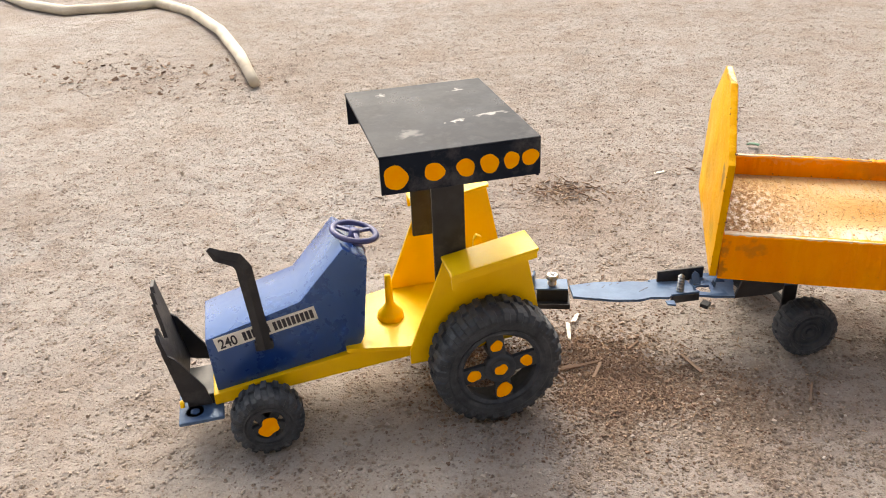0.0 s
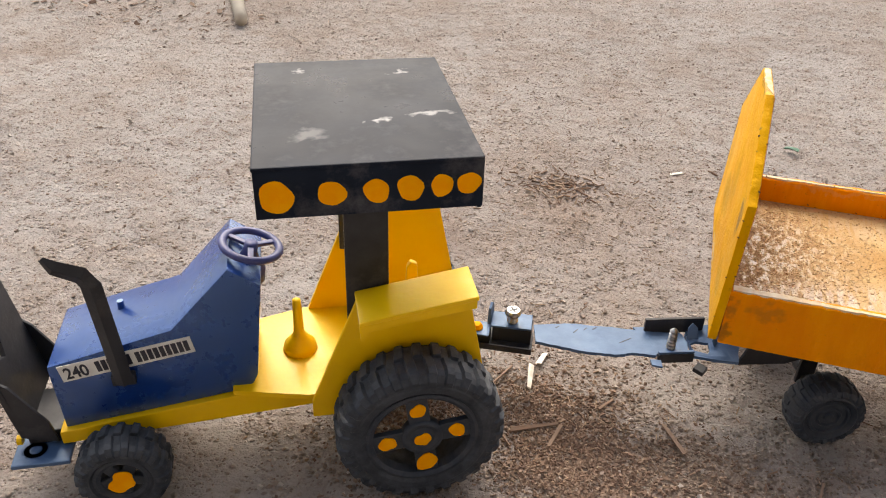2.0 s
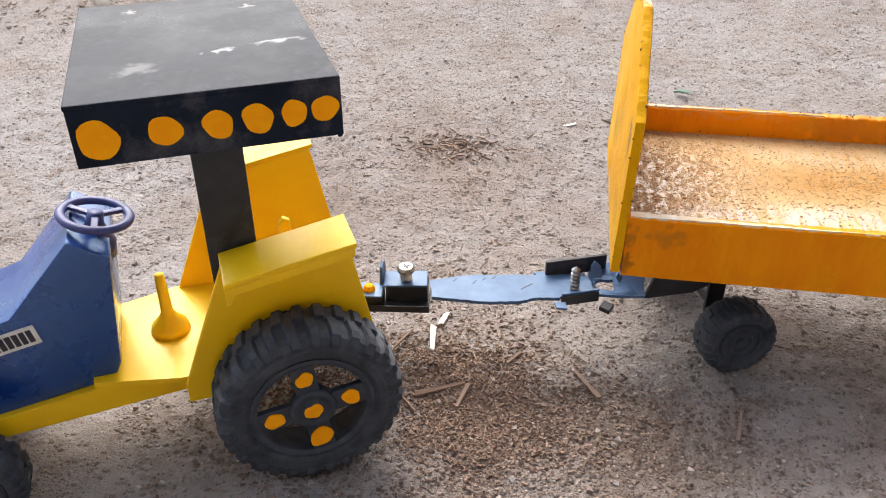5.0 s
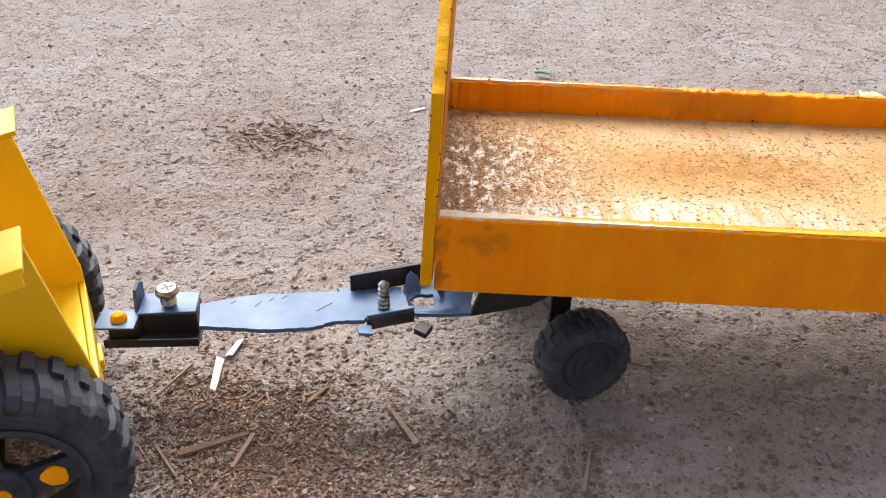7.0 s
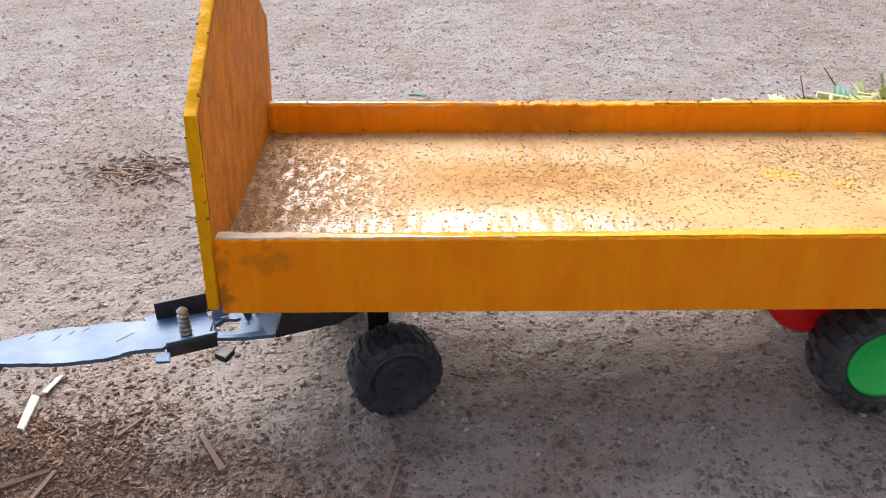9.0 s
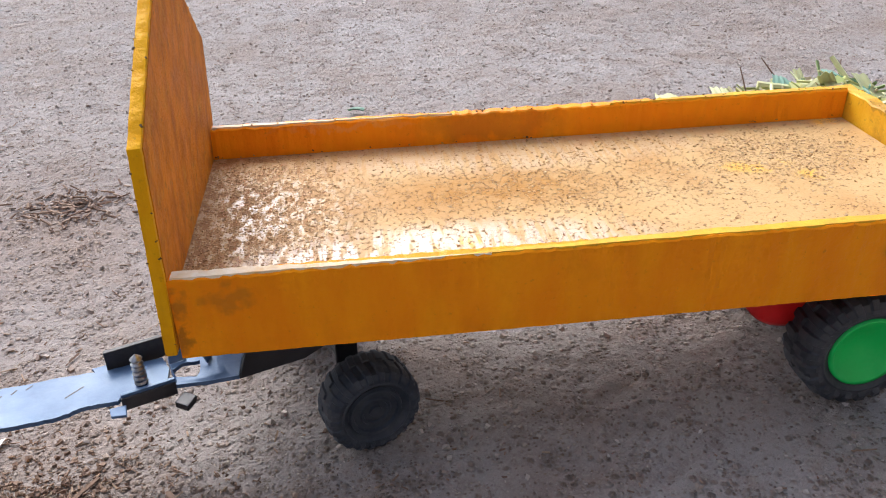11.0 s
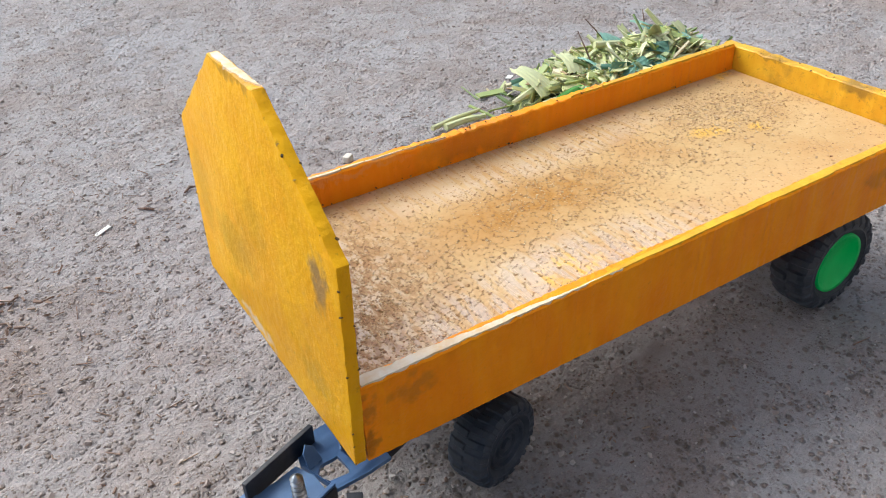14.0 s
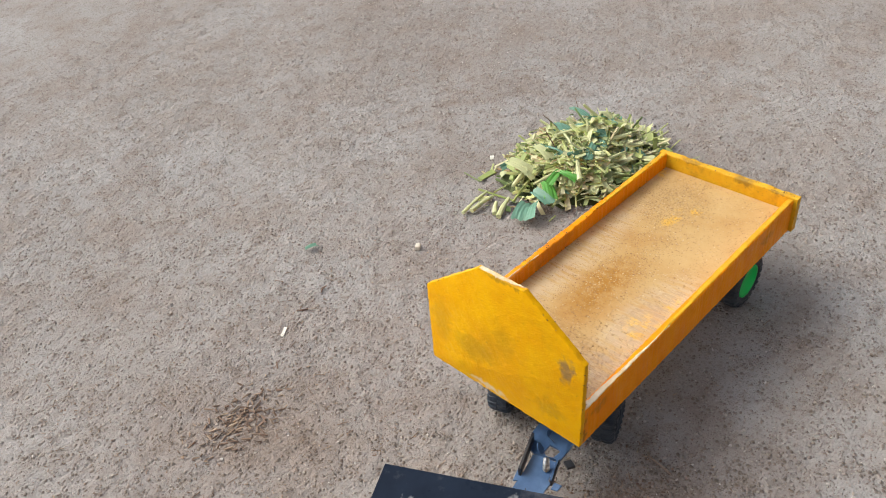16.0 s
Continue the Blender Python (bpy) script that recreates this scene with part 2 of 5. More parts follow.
def soil_material():
    m, n, l, b = node_mat("dry_soil", 0.88, 0, 0.25)
    co = n.new("ShaderNodeTexCoord").outputs["Object"]
    big = noise_tex(n, l, 1.7, 4, 0.55, co)
    mid = noise_tex(n, l, 9, 6, 0.62, co)
    clump = noise_tex(n, l, 34, 5, 0.62, co)
    grain = noise_tex(n, l, 125, 5, 0.66, co)
    fine = noise_tex(n, l, 310, 4, 0.64, co)
    grit = noise_tex(n, l, 800, 2, 0.6, co)
    c = ramp(n, l, big, [(0.32, (0.285, 0.245, 0.218)), (0.52, (0.325, 0.293, 0.272)), (0.72, (0.360, 0.336, 0.322))])
    c = blend(n, l, ramp(n, l, mid, [(0.44, (0, 0, 0)), (0.70, (0.65, 0.65, 0.65))]), c, (0.240, 0.182, 0.145))
    c = blend(n, l, ramp(n, l, clump, [(0.52, (0, 0, 0)), (0.70, (0.5, 0.5, 0.5))]), c, (0.20, 0.150, 0.120))
    brown = math_node(n, l, "MULTIPLY", patch(n, l, co, (-0.015, -0.09, 0), (0.20, 0.15, 0.5), 0.2), ramp(n, l, mid, [(0.30, (0.25,) * 3), (0.60, (0.85,) * 3)]))
    worn = math_node(n, l, "MULTIPLY", patch(n, l, co, (-0.20, 0.25, 0), (0.26, 0.22, 0.5), 0.1), ramp(n, l, mid, [(0.34, (0.1,) * 3), (0.62, (0.75,) * 3)]))
    c = blend(n, l, worn, c, (0.225, 0.168, 0.132))
    c = blend(n, l, brown, c, (0.180, 0.125, 0.092))
    c = blend(n, l, ramp(n, l, grain, [(0.53, (0, 0, 0)), (0.68, (0.42, 0.42, 0.42))]), c, (0.17, 0.122, 0.092))
    c = blend(n, l, ramp(n, l, fine, [(0.58, (0, 0, 0)), (0.72, (0.38, 0.38, 0.38))]), c, (0.11, 0.080, 0.062))
    c = blend(n, l, ramp(n, l, grit, [(0.58, (0, 0, 0)), (0.74, (0.3, 0.3, 0.3))]), c, (0.50, 0.45, 0.41))
    d1, a1, b1 = crumbs_tex(n, l, co, 240)
    d2, a2, b2 = crumbs_tex(n, l, co, 520)
    loose = math_node(n, l, "ADD", 0.12, math_node(n, l, "ADD", math_node(n, l, "MULTIPLY", brown, 0.55), math_node(n, l, "MULTIPLY", ramp(n, l, clump, [(0.42, (0, 0, 0)), (0.66, (1, 1, 1))]), 0.35)))
    on1 = math_node(n, l, "MULTIPLY", math_node(n, l, "LESS_THAN", a1, loose), ramp(n, l, d1, [(0.25, (1, 1, 1)), (0.55, (0, 0, 0))]))
    on2 = math_node(n, l, "MULTIPLY", math_node(n, l, "LESS_THAN", a2, loose), ramp(n, l, d2, [(0.25, (1, 1, 1)), (0.55, (0, 0, 0))]))
    c = blend(n, l, math_node(n, l, "MULTIPLY", on2, 0.7), c, ramp(n, l, b2, [(0.2, (0.13, 0.090, 0.066)), (0.7, (0.27, 0.200, 0.150)), (1.0, (0.44, 0.37, 0.31))]))
    c = blend(n, l, math_node(n, l, "MULTIPLY", on1, 0.7), c, ramp(n, l, b1, [(0.2, (0.15, 0.105, 0.080)), (0.7, (0.26, 0.195, 0.150)), (1.0, (0.40, 0.34, 0.29))]))
    l.new(c, b.inputs["Base Color"])
    rough = math_node(n, l, "ADD", math_node(n, l, "MULTIPLY", grain, 0.9), math_node(n, l, "MULTIPLY", fine, 0.6))
    rough = math_node(n, l, "ADD", rough, math_node(n, l, "ADD", math_node(n, l, "MULTIPLY", on1, 0.55), math_node(n, l, "MULTIPLY", on2, 0.30)))
    bump(n, l, b, rough, 1.0, 0.0044)
    return m


def tray_material():
    """Tan paint under trodden sand: coarse and brown by the headboard, ochre in the middle, shiny along both sides with
    some glare put into the colour.
    """
    m, n, l, b = node_mat("sanded_tray", 0.6)
    co = n.new("ShaderNodeTexCoord").outputs["Object"]
    Z = 0.1034
    br = noise_tex(n, l, 18, 5, 0.65, co)
    mi = noise_tex(n, l, 75, 5, 0.68, co)
    cl = noise_tex(n, l, 210, 4, 0.66, co, (1.3, 0.6, 1))
    fi = noise_tex(n, l, 520, 3, 0.6, co)
    st = noise_tex(n, l, 55, 4, 0.6, co, (6.0, 0.7, 1))
    c = ramp(n, l, br, [(0.30, (0.43, 0.235, 0.068)), (0.48, (0.48, 0.300, 0.112)), (0.68, (0.53, 0.350, 0.148))])
    # ochre where the sand has rubbed into the paint
    ochre = math_node(n, l, "MULTIPLY", patch(n, l, co, (0.155, 0.090, Z), (0.085, 0.034, 0.05)), ramp(n, l, mi, [(0.36, (0.3,) * 3), (0.56, (0.95,) * 3)]))
    c = blend(n, l, ochre, c, (0.36, 0.160, 0.014))
    for place, size in (((0.130, 0.030, Z), (0.030, 0.016, 0.02)), ((0.175, 0.020, Z), (0.016, 0.009, 0.02)), ((0.150, 0.012, Z), (0.040, 0.008, 0.02)), ((0.300, 0.095, Z), (0.026, 0.012, 0.02)), ((0.325, 0.080, Z), (0.012, 0.008, 0.02)), ((0.372, 0.150, Z), (0.012, 0.012, 0.02))):
        k = math_node(n, l, "MULTIPLY", patch(n, l, co, place, size), ramp(n, l, mi, [(0.46, (0, 0, 0)), (0.56, (0.75,) * 3)]))
        c = blend(n, l, k, c, (0.74, 0.40, 0.02))
    # glossy streaks across the boards, with glare also put into their colour
    side = math_node(n, l, "MAXIMUM", patch(n, l, co, (0.125, 0.022, Z), (0.125, 0.042, 0.05), 0.45), math_node(n, l, "MULTIPLY", patch(n, l, co, (0.170, 0.140, Z), (0.170, 0.034, 0.05), 0.4), 0.75))
    sheen = math_node(n, l, "MULTIPLY", side, ramp(n, l, st, [(0.42, (0.06,) * 3), (0.53, (1, 1, 1))]))
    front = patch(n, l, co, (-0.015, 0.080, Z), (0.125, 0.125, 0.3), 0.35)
    gap = math_node(n, l, "MULTIPLY", front, ramp(n, l, cl, [(0.40, (0.75,) * 3), (0.50, (0, 0, 0))]))
    sheen = math_node(n, l, "MAXIMUM", sheen, gap)
    # paler colour stands in for sky glare on the streaks and front glints
    c = blend(n, l, math_node(n, l, "MULTIPLY", sheen, 0.22), c, (0.64, 0.51, 0.35))
    # clumped sand: how much of it lies where
    tail = math_node(n, l, "MULTIPLY", patch(n, l, co, (0.325, 0.108, Z), (0.065, 0.048, 0.1)), 0.85)
    belt = math_node(n, l, "MULTIPLY", patch(n, l, co, (0.200, 0.092, Z), (0.190, 0.050, 0.1), 0.2), ramp(n, l, mi, [(0.40, (0.1,) * 3), (0.60, (0.5,) * 3)]))
    tail = math_node(n, l, "MAXIMUM", tail, belt)
    thick = math_node(n, l, "ADD", math_node(n, l, "MULTIPLY", math_node(n, l, "MAXIMUM", math_node(n, l, "MULTIPLY", front, 0.6), tail), 0.62), math_node(n, l, "MULTIPLY", ramp(n, l, mi, [(0.42, (0, 0, 0)), (0.66, (1, 1, 1))]), 0.28))
    d1, a1, b1 = crumbs_tex(n, l, co, 430)
    d2, a2, b2 = crumbs_tex(n, l, co, 850)
    on1 = math_node(n, l, "MULTIPLY", math_node(n, l, "LESS_THAN", a1, math_node(n, l, "MULTIPLY", thick, 0.55)), ramp(n, l, d1, [(0.25, (1, 1, 1)), (0.55, (0, 0, 0))]))
    on2 = math_node(n, l, "MULTIPLY", math_node(n, l, "LESS_THAN", a2, math_node(n, l, "ADD", thick, 0.06)), ramp(n, l, d2, [(0.25, (1, 1, 1)), (0.60, (0, 0, 0))]))
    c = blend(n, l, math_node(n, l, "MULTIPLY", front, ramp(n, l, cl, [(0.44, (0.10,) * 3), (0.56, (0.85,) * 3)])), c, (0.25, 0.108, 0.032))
    c = blend(n, l, math_node(n, l, "MULTIPLY", on2, 0.75), c, ramp(n, l, b2, [(0.3, (0.20, 0.095, 0.032)), (0.8, (0.40, 0.235, 0.095)), (1.0, (0.56, 0.41, 0.24))]))
    c = blend(n, l, math_node(n, l, "MULTIPLY", on1, 0.75), c, ramp(n, l, b1, [(0.3, (0.21, 0.105, 0.040)), (0.8, (0.40, 0.235, 0.100)), (1.0, (0.58, 0.43, 0.26))]))
    sand = math_node(n, l, "MAXIMUM", on1, on2)
    l.new(c, b.inputs["Base Color"])
    bare = math_node(n, l, "MULTIPLY", sheen, math_node(n, l, "SUBTRACT", 1.0, sand))
    r = n.new("ShaderNodeMapRange")
    r.inputs[3].default_value, r.inputs[4].default_value = 0.70, 0.20
    l.new(bare, r.inputs[0])
    l.new(r.outputs[0], b.inputs["Roughness"])
    l.new(bare, b.inputs["Coat Weight"])
    b.inputs["Coat Roughness"].default_value = 0.16
    b.inputs["Coat IOR"].default_value = 1.6
    l.new(math_node(n, l, "ADD", math_node(n, l, "MULTIPLY", bare, 0.65), 0.35), b.inputs["Specular IOR Level"])
    bump(n, l, b, math_node(n, l, "ADD", math_node(n, l, "MULTIPLY", on1, 0.9), math_node(n, l, "ADD", math_node(n, l, "MULTIPLY", on2, 0.5), math_node(n, l, "MULTIPLY", fi, 0.4))), 0.8, 0.0011)
    return m


def plant_material(name, stops, rough=0.6):
    m, n, l, b = node_mat(name, rough)
    g = n.new("ShaderNodeNewGeometry")
    l.new(ramp(n, l, g.outputs["Random Per Island"], stops), b.inputs["Base Color"])
    return m


M_soil = soil_material()
M_tray = tray_material()
M_fodder = plant_material("chopped_fodder", [(0.0, (0.18, 0.23, 0.05)), (0.2, (0.38, 0.42, 0.13)), (0.42, (0.60, 0.58, 0.25)), (0.58, (0.13, 0.19, 0.05)), (0.80, (0.66, 0.61, 0.36)), (1.0, (0.28, 0.18, 0.07))])
M_leaf = plant_material("cut_leaf", [(0.0, (0.09, 0.19, 0.07)), (0.35, (0.12, 0.24, 0.17)), (0.7, (0.27, 0.37, 0.25)), (0.9, (0.38, 0.40, 0.16)), (1.0, (0.13, 0.36, 0.05))], 0.5)
M_fresh = plant_material("fresh_leaf", [(0.0, (0.08, 0.27, 0.03)), (1.0, (0.14, 0.34, 0.06))], 0.45)
M_pale_leaf = plant_material("pale_husk", [(0.0, (0.34, 0.38, 0.13)), (0.5, (0.60, 0.58, 0.32)), (0.8, (0.44, 0.43, 0.17)), (1.0, (0.20, 0.29, 0.09))], 0.5)
M_straw = plant_material("straw_bits", [(0.0, (0.14, 0.085, 0.056)), (0.6, (0.22, 0.142, 0.098)), (0.93, (0.36, 0.26, 0.18)), (1.0, (0.09, 0.06, 0.042))], 0.9)
M_clod = plant_material("soil_clods", [(0.0, (0.13, 0.080, 0.056)), (0.5, (0.20, 0.130, 0.092)), (0.85, (0.30, 0.215, 0.16)), (1.0, (0.09, 0.058, 0.042))], 0.95)
# dark colour stands in for the shade between the stalks
M_core = plant_material("heap_gap_shade", [(0.0, (0.05, 0.065, 0.02)), (1.0, (0.08, 0.095, 0.03))], 0.9)
M_grime = plant_material("edge_grime", [(0.0, (0.06, 0.035, 0.012)), (0.6, (0.16, 0.085, 0.02)), (1.0, (0.62, 0.36, 0.06))], 0.9)
M_crumb = plant_material("pale_crumbs", [(0.0, (0.24, 0.18, 0.145)), (0.5, (0.36, 0.30, 0.255)), (0.9, (0.46, 0.41, 0.37)), (1.0, (0.16, 0.115, 0.09))], 0.95)
M_sand = plant_material("brown_sand", [(0.0, (0.29, 0.165, 0.066)), (0.3, (0.42, 0.26, 0.112)), (0.7, (0.48, 0.32, 0.155)), (1.0, (0.54, 0.40, 0.22))], 0.95)
M_dust = plant_material("sawdust", [(0.0, (0.38, 0.22, 0.085)), (0.4, (0.50, 0.33, 0.15)), (0.8, (0.60, 0.45, 0.26)), (1.0, (0.26, 0.13, 0.05))], 0.9)


# ---- building helpers ----
def part(name, bm, material, parent=None, label=""):
    me = bpy.data.meshes.new(name)
    bm.normal_update()
    bm.to_mesh(me)
    bm.free()
    me.materials.append(material)
    ob = new(name, me)
    if parent is not None:
        ob.parent = parent
    if label:
        ob["label"] = label
    return ob


def smooth(ob, angle=40):
    me = ob.data
    me.polygons.foreach_set("use_smooth", [True] * len(me.polygons))
    me.set_sharp_from_angle(angle=radians(angle))
    return ob


def thing(name, m, label, category, group=""):
    ob = new(name)
    ob.matrix_world = m
    ob.empty_display_size = 0.02
    return tagged(ob, label, category, group)


def add_box(bm, lo, hi, m=None, bevel=0.0008):
    """A box between two corners with softened edges."""
    c = [(a + b) / 2 for a, b in zip(lo, hi)]
    s = [abs(b - a) for a, b in zip(lo, hi)]
    r = bmesh.ops.create_cube(bm, size=1, matrix=Matrix.Translation(c) @ Matrix.Diagonal((*s, 1)))
    vs = r["verts"]
    if bevel:
        es = list({e for v in vs for e in v.link_edges})
        out = bmesh.ops.bevel(bm, geom=es, offset=min(bevel, min(s) * 0.4), segments=2, affect="EDGES", profile=0.6)
        vs = list({v for f in out["faces"] for v in f.verts} | {v for v in vs if v.is_valid})
    if m is not None:
        bmesh.ops.transform(bm, matrix=m, verts=vs)
    return vs


def box(lo, hi, m=None, bevel=0.0008):
    bm = bmesh.new()
    add_box(bm, lo, hi, m, bevel)
    return bm


def plate(outline, thick, bevel=0.0007, m=None):
    """A plate with that outline in x and z, from y = 0 to thick."""
    bm = bmesh.new()
    a = [bm.verts.new((x, 0, z)) for x, z in outline]
    f = bm.faces.new(a)
    out = bmesh.ops.extrude_face_region(bm, geom=[f])
    vs = [g for g in out["geom"] if isinstance(g, bmesh.types.BMVert)]
    bmesh.ops.translate(bm, vec=(0, thick, 0), verts=vs)
    bmesh.ops.recalc_face_normals(bm, faces=bm.faces)
    if bevel:
        rim = [e for e in bm.edges if len(e.link_faces) == 2 and e.calc_face_angle(0) > 0.6]
        bmesh.ops.bevel(bm, geom=rim, offset=bevel, segments=2, affect="EDGES", profile=0.6, clamp_overlap=True)
    if m is not None:
        bm.transform(m)
    return bm


def lathe(profile, steps=40, closed=True, m=None):
    """Turns a profile of (radius, y) round the y axis."""
    bm = bmesh.new()
    rings = []
    for r, y in profile:
        if r < 1e-6:
            rings.append([bm.verts.new((0, y, 0))])
        else:
            rings.append([bm.verts.new((r * math.cos(2 * math.pi * i / steps), y, r * math.sin(2 * math.pi * i / steps))) for i in range(steps)])
    pairs = list(zip(rings, rings[1:])) + ([(rings[-1], rings[0])] if closed else [])
    for a, b in pairs:
        for i in range(steps):
            j = (i + 1) % steps
            q = [a[i % len(a)], a[j % len(a)], b[j % len(b)], b[i % len(b)]]
            q = list(dict.fromkeys(q))
            if len(q) > 2:
                bm.faces.new(q)
    bmesh.ops.recalc_face_normals(bm, faces=bm.faces)
    if m is not None:
        bm.transform(m)
    return bm


def tube(points, radius, sides=10, caps=True, flat=1.0):
    """A tube along points; radius may be a list. flat squeezes it sideways."""
    bm = bmesh.new()
    rs = radius if isinstance(radius, (list, tuple)) else [radius] * len(points)
    ps = [Vector(p) for p in points]
    rings, up = [], Vector((0, 0, 1))
    for i, p in enumerate(ps):
        d = (ps[min(i + 1, len(ps) - 1)] - ps[max(i - 1, 0)]).normalized()
        side = d.cross(up)
        side = side.normalized() if side.length > 1e-4 else Vector((1, 0, 0))
        u = side.cross(d).normalized()
        rings.append([bm.verts.new(p + rs[i] * (math.cos(2 * math.pi * k / sides) * side * flat + math.sin(2 * math.pi * k / sides) * u)) for k in range(sides)])
    for a, b in zip(rings, rings[1:]):
        for k in range(sides):
            bm.faces.new((a[k], a[(k + 1) % sides], b[(k + 1) % sides], b[k]))
    if caps:
        bm.faces.new(rings[0][::-1])
        bm.faces.new(rings[-1])
    bmesh.ops.recalc_face_normals(bm, faces=bm.faces)
    return bm


def blob_disc(radius, thick, seed, m, wob=0.06, steps=20):
    """A hand-painted round spot: a thin disc with an uneven rim, facing +y."""
    rng = random.Random(seed)
    ph = [rng.uniform(0, 6.28) for _ in range(4)]
    out = []
    for i in range(steps):
        a = 2 * math.pi * i / steps
        r = radius * (1 + wob * (math.sin(2 * a + ph[0]) + 0.6 * math.sin(3 * a + ph[1]) + 0.5 * math.sin(5 * a + ph[2])))
        out.append((r * math.cos(a), r * math.sin(a)))
    return plate(out, thick, 0, m)


# ---- ground ----
# where the unseen roof, added to block sky light, ends
BLOCKER_EDGE = -3.2
TABLES = {k: np.random.RandomState(k).uniform(-1, 1, (256, 256)) for k in range(1, 6)}


def value_noise(x, y, seed):
    """Smooth lattice noise in -1 to 1."""
    tab = TABLES[seed]
    xi, yi = np.floor(x).astype(int), np.floor(y).astype(int)
    fx, fy = x - xi, y - yi
    fx, fy = fx * fx * (3 - 2 * fx), fy * fy * (3 - 2 * fy)
    g = lambda a, b: tab[a % 256, b % 256]
    return (g(xi, yi) * (1 - fx) + g(xi + 1, yi) * fx) * (1 - fy) + (g(xi, yi + 1) * (1 - fx) + g(xi + 1, yi + 1) * fx) * fy


def ground_height(x, y):
    x, y = np.asarray(x, float), np.asarray(y, float)
    far = np.clip((np.hypot(x - 0.05, y - 0.05) - 0.30) / 0.5, 0, 1)
    near = np.clip(1 - np.maximum(np.maximum(-1.0 - x, x - 1.15), np.maximum(-0.36 - y, y - 1.40)) / 0.10, 0, 1)
    c, s = 0.88, 0.47
    u, v = c * x + s * y, -s * x + c * y
    h = 0.010 * far * value_noise(u * 2.2, v * 3.2, 1) + 0.0020 * (0.35 + 0.65 * far) * value_noise(u * 9, v * 14, 2)
    fine = 0.0007 * value_noise(u * 34, v * 44, 3) + 0.0012 * value_noise(u * 90, v * 105, 4) + 0.0007 * value_noise(x * 170 + 7, y * 180, 3)
    lump = value_noise(u * 60, v * 70, 5)
    return h + near * (fine + 0.0026 * np.clip(lump - 0.50, 0, 1)) - 0.0012


def axis(lo, hi, step, reach, n):
    inner = np.arange(lo, hi + step / 2, step)
    grow = step * np.cumsum(np.geomspace(1.3, reach / step / n * 2.6, n))
    return np.concatenate([lo - grow[::-1], inner, inner[-1] + grow])


gx, gy = axis(-1.05, 1.20, 0.0042, 400, 90), axis(-0.40, 1.45, 0.0042, 400, 90)
X, Y = np.meshgrid(gx, gy)
Z = ground_height(X, Y)
nx, ny = len(gx), len(gy)
me = bpy.data.meshes.new("ground")
idx = np.arange(nx * ny).reshape(ny, nx)
quads = np.stack([idx[:-1, :-1], idx[:-1, 1:], idx[1:, 1:], idx[1:, :-1]], -1).reshape(-1, 4)
me.vertices.add(nx * ny)
me.vertices.foreach_set("co", np.stack([X, Y, Z], -1).astype(np.float32).ravel())
me.loops.add(quads.size)
me.loops.foreach_set("vertex_index", quads.ravel().astype(np.int32))
me.polygons.add(len(quads))
me.polygons.foreach_set("loop_start", np.arange(0, quads.size, 4, dtype=np.int32))
me.polygons.foreach_set("use_smooth", np.ones(len(quads), dtype=bool))
me.update(calc_edges=True)
me.materials.append(M_soil)
tagged(new("ground", me), "dry bare brown soil with small clods and chaff", "ground", kind="structure")


# ---- unseen roof, back and end walls, added to shape the sky light; one side open ----
M_blocker, n_, l_, b_ = node_mat("unseen_blocker", 0.85)
l_.new(ramp(n_, l_, noise_tex(n_, l_, 3, 5, 0.6, None, (1, 6, 1)), [(0.3, (0.36, 0.33, 0.30)), (0.7, (0.52, 0.48, 0.44))]), b_.inputs["Base Color"])


def sky_blocker(name, lo, hi, label):
    bm = bmesh.new()
    add_box(bm, lo, hi, pose(0, 0, 0, 0, 0, 25), 0)
    me = bpy.data.meshes.new(name)
    bm.to_mesh(me)
    bm.free()
    me.materials.append(M_blocker)
    tagged(new(name, me), label, "wall" if name.startswith("wall") else "roof", kind="structure")


sky_blocker("ceiling", (-8.0, -6.0, 4.20), (8.0, BLOCKER_EDGE, 4.30), "pale unseen roof added to hold back sky light")
sky_blocker("wall_back", (-8.0, -6.1, -0.03), (8.0, -6.0, 4.20), "pale unseen wall added to hold back sky light")
sky_blocker("wall_east", (8.0, -6.0, -0.03), (8.1, BLOCKER_EDGE, 4.20), "pale unseen wall added to hold back sky light")
sky_blocker("wall_west", (-8.1, -6.0, -0.03), (-8.0, BLOCKER_EDGE, 4.20), "pale unseen wall added to hold back sky light")


# ---- wheels ----
def wheel_empty(name, parent, x, y, z, side, turn=0.0):
    """An empty on the axle; its +y looks outwards. side: +1 or -1."""
    w = new(name)
    w.empty_display_size = 0.01
    w.parent = parent
    w.matrix_local = pose(x, y, z, 0, 0, 0 if side > 0 else 180) @ pose(0, 0, 0, 0, turn, 0)
    return w


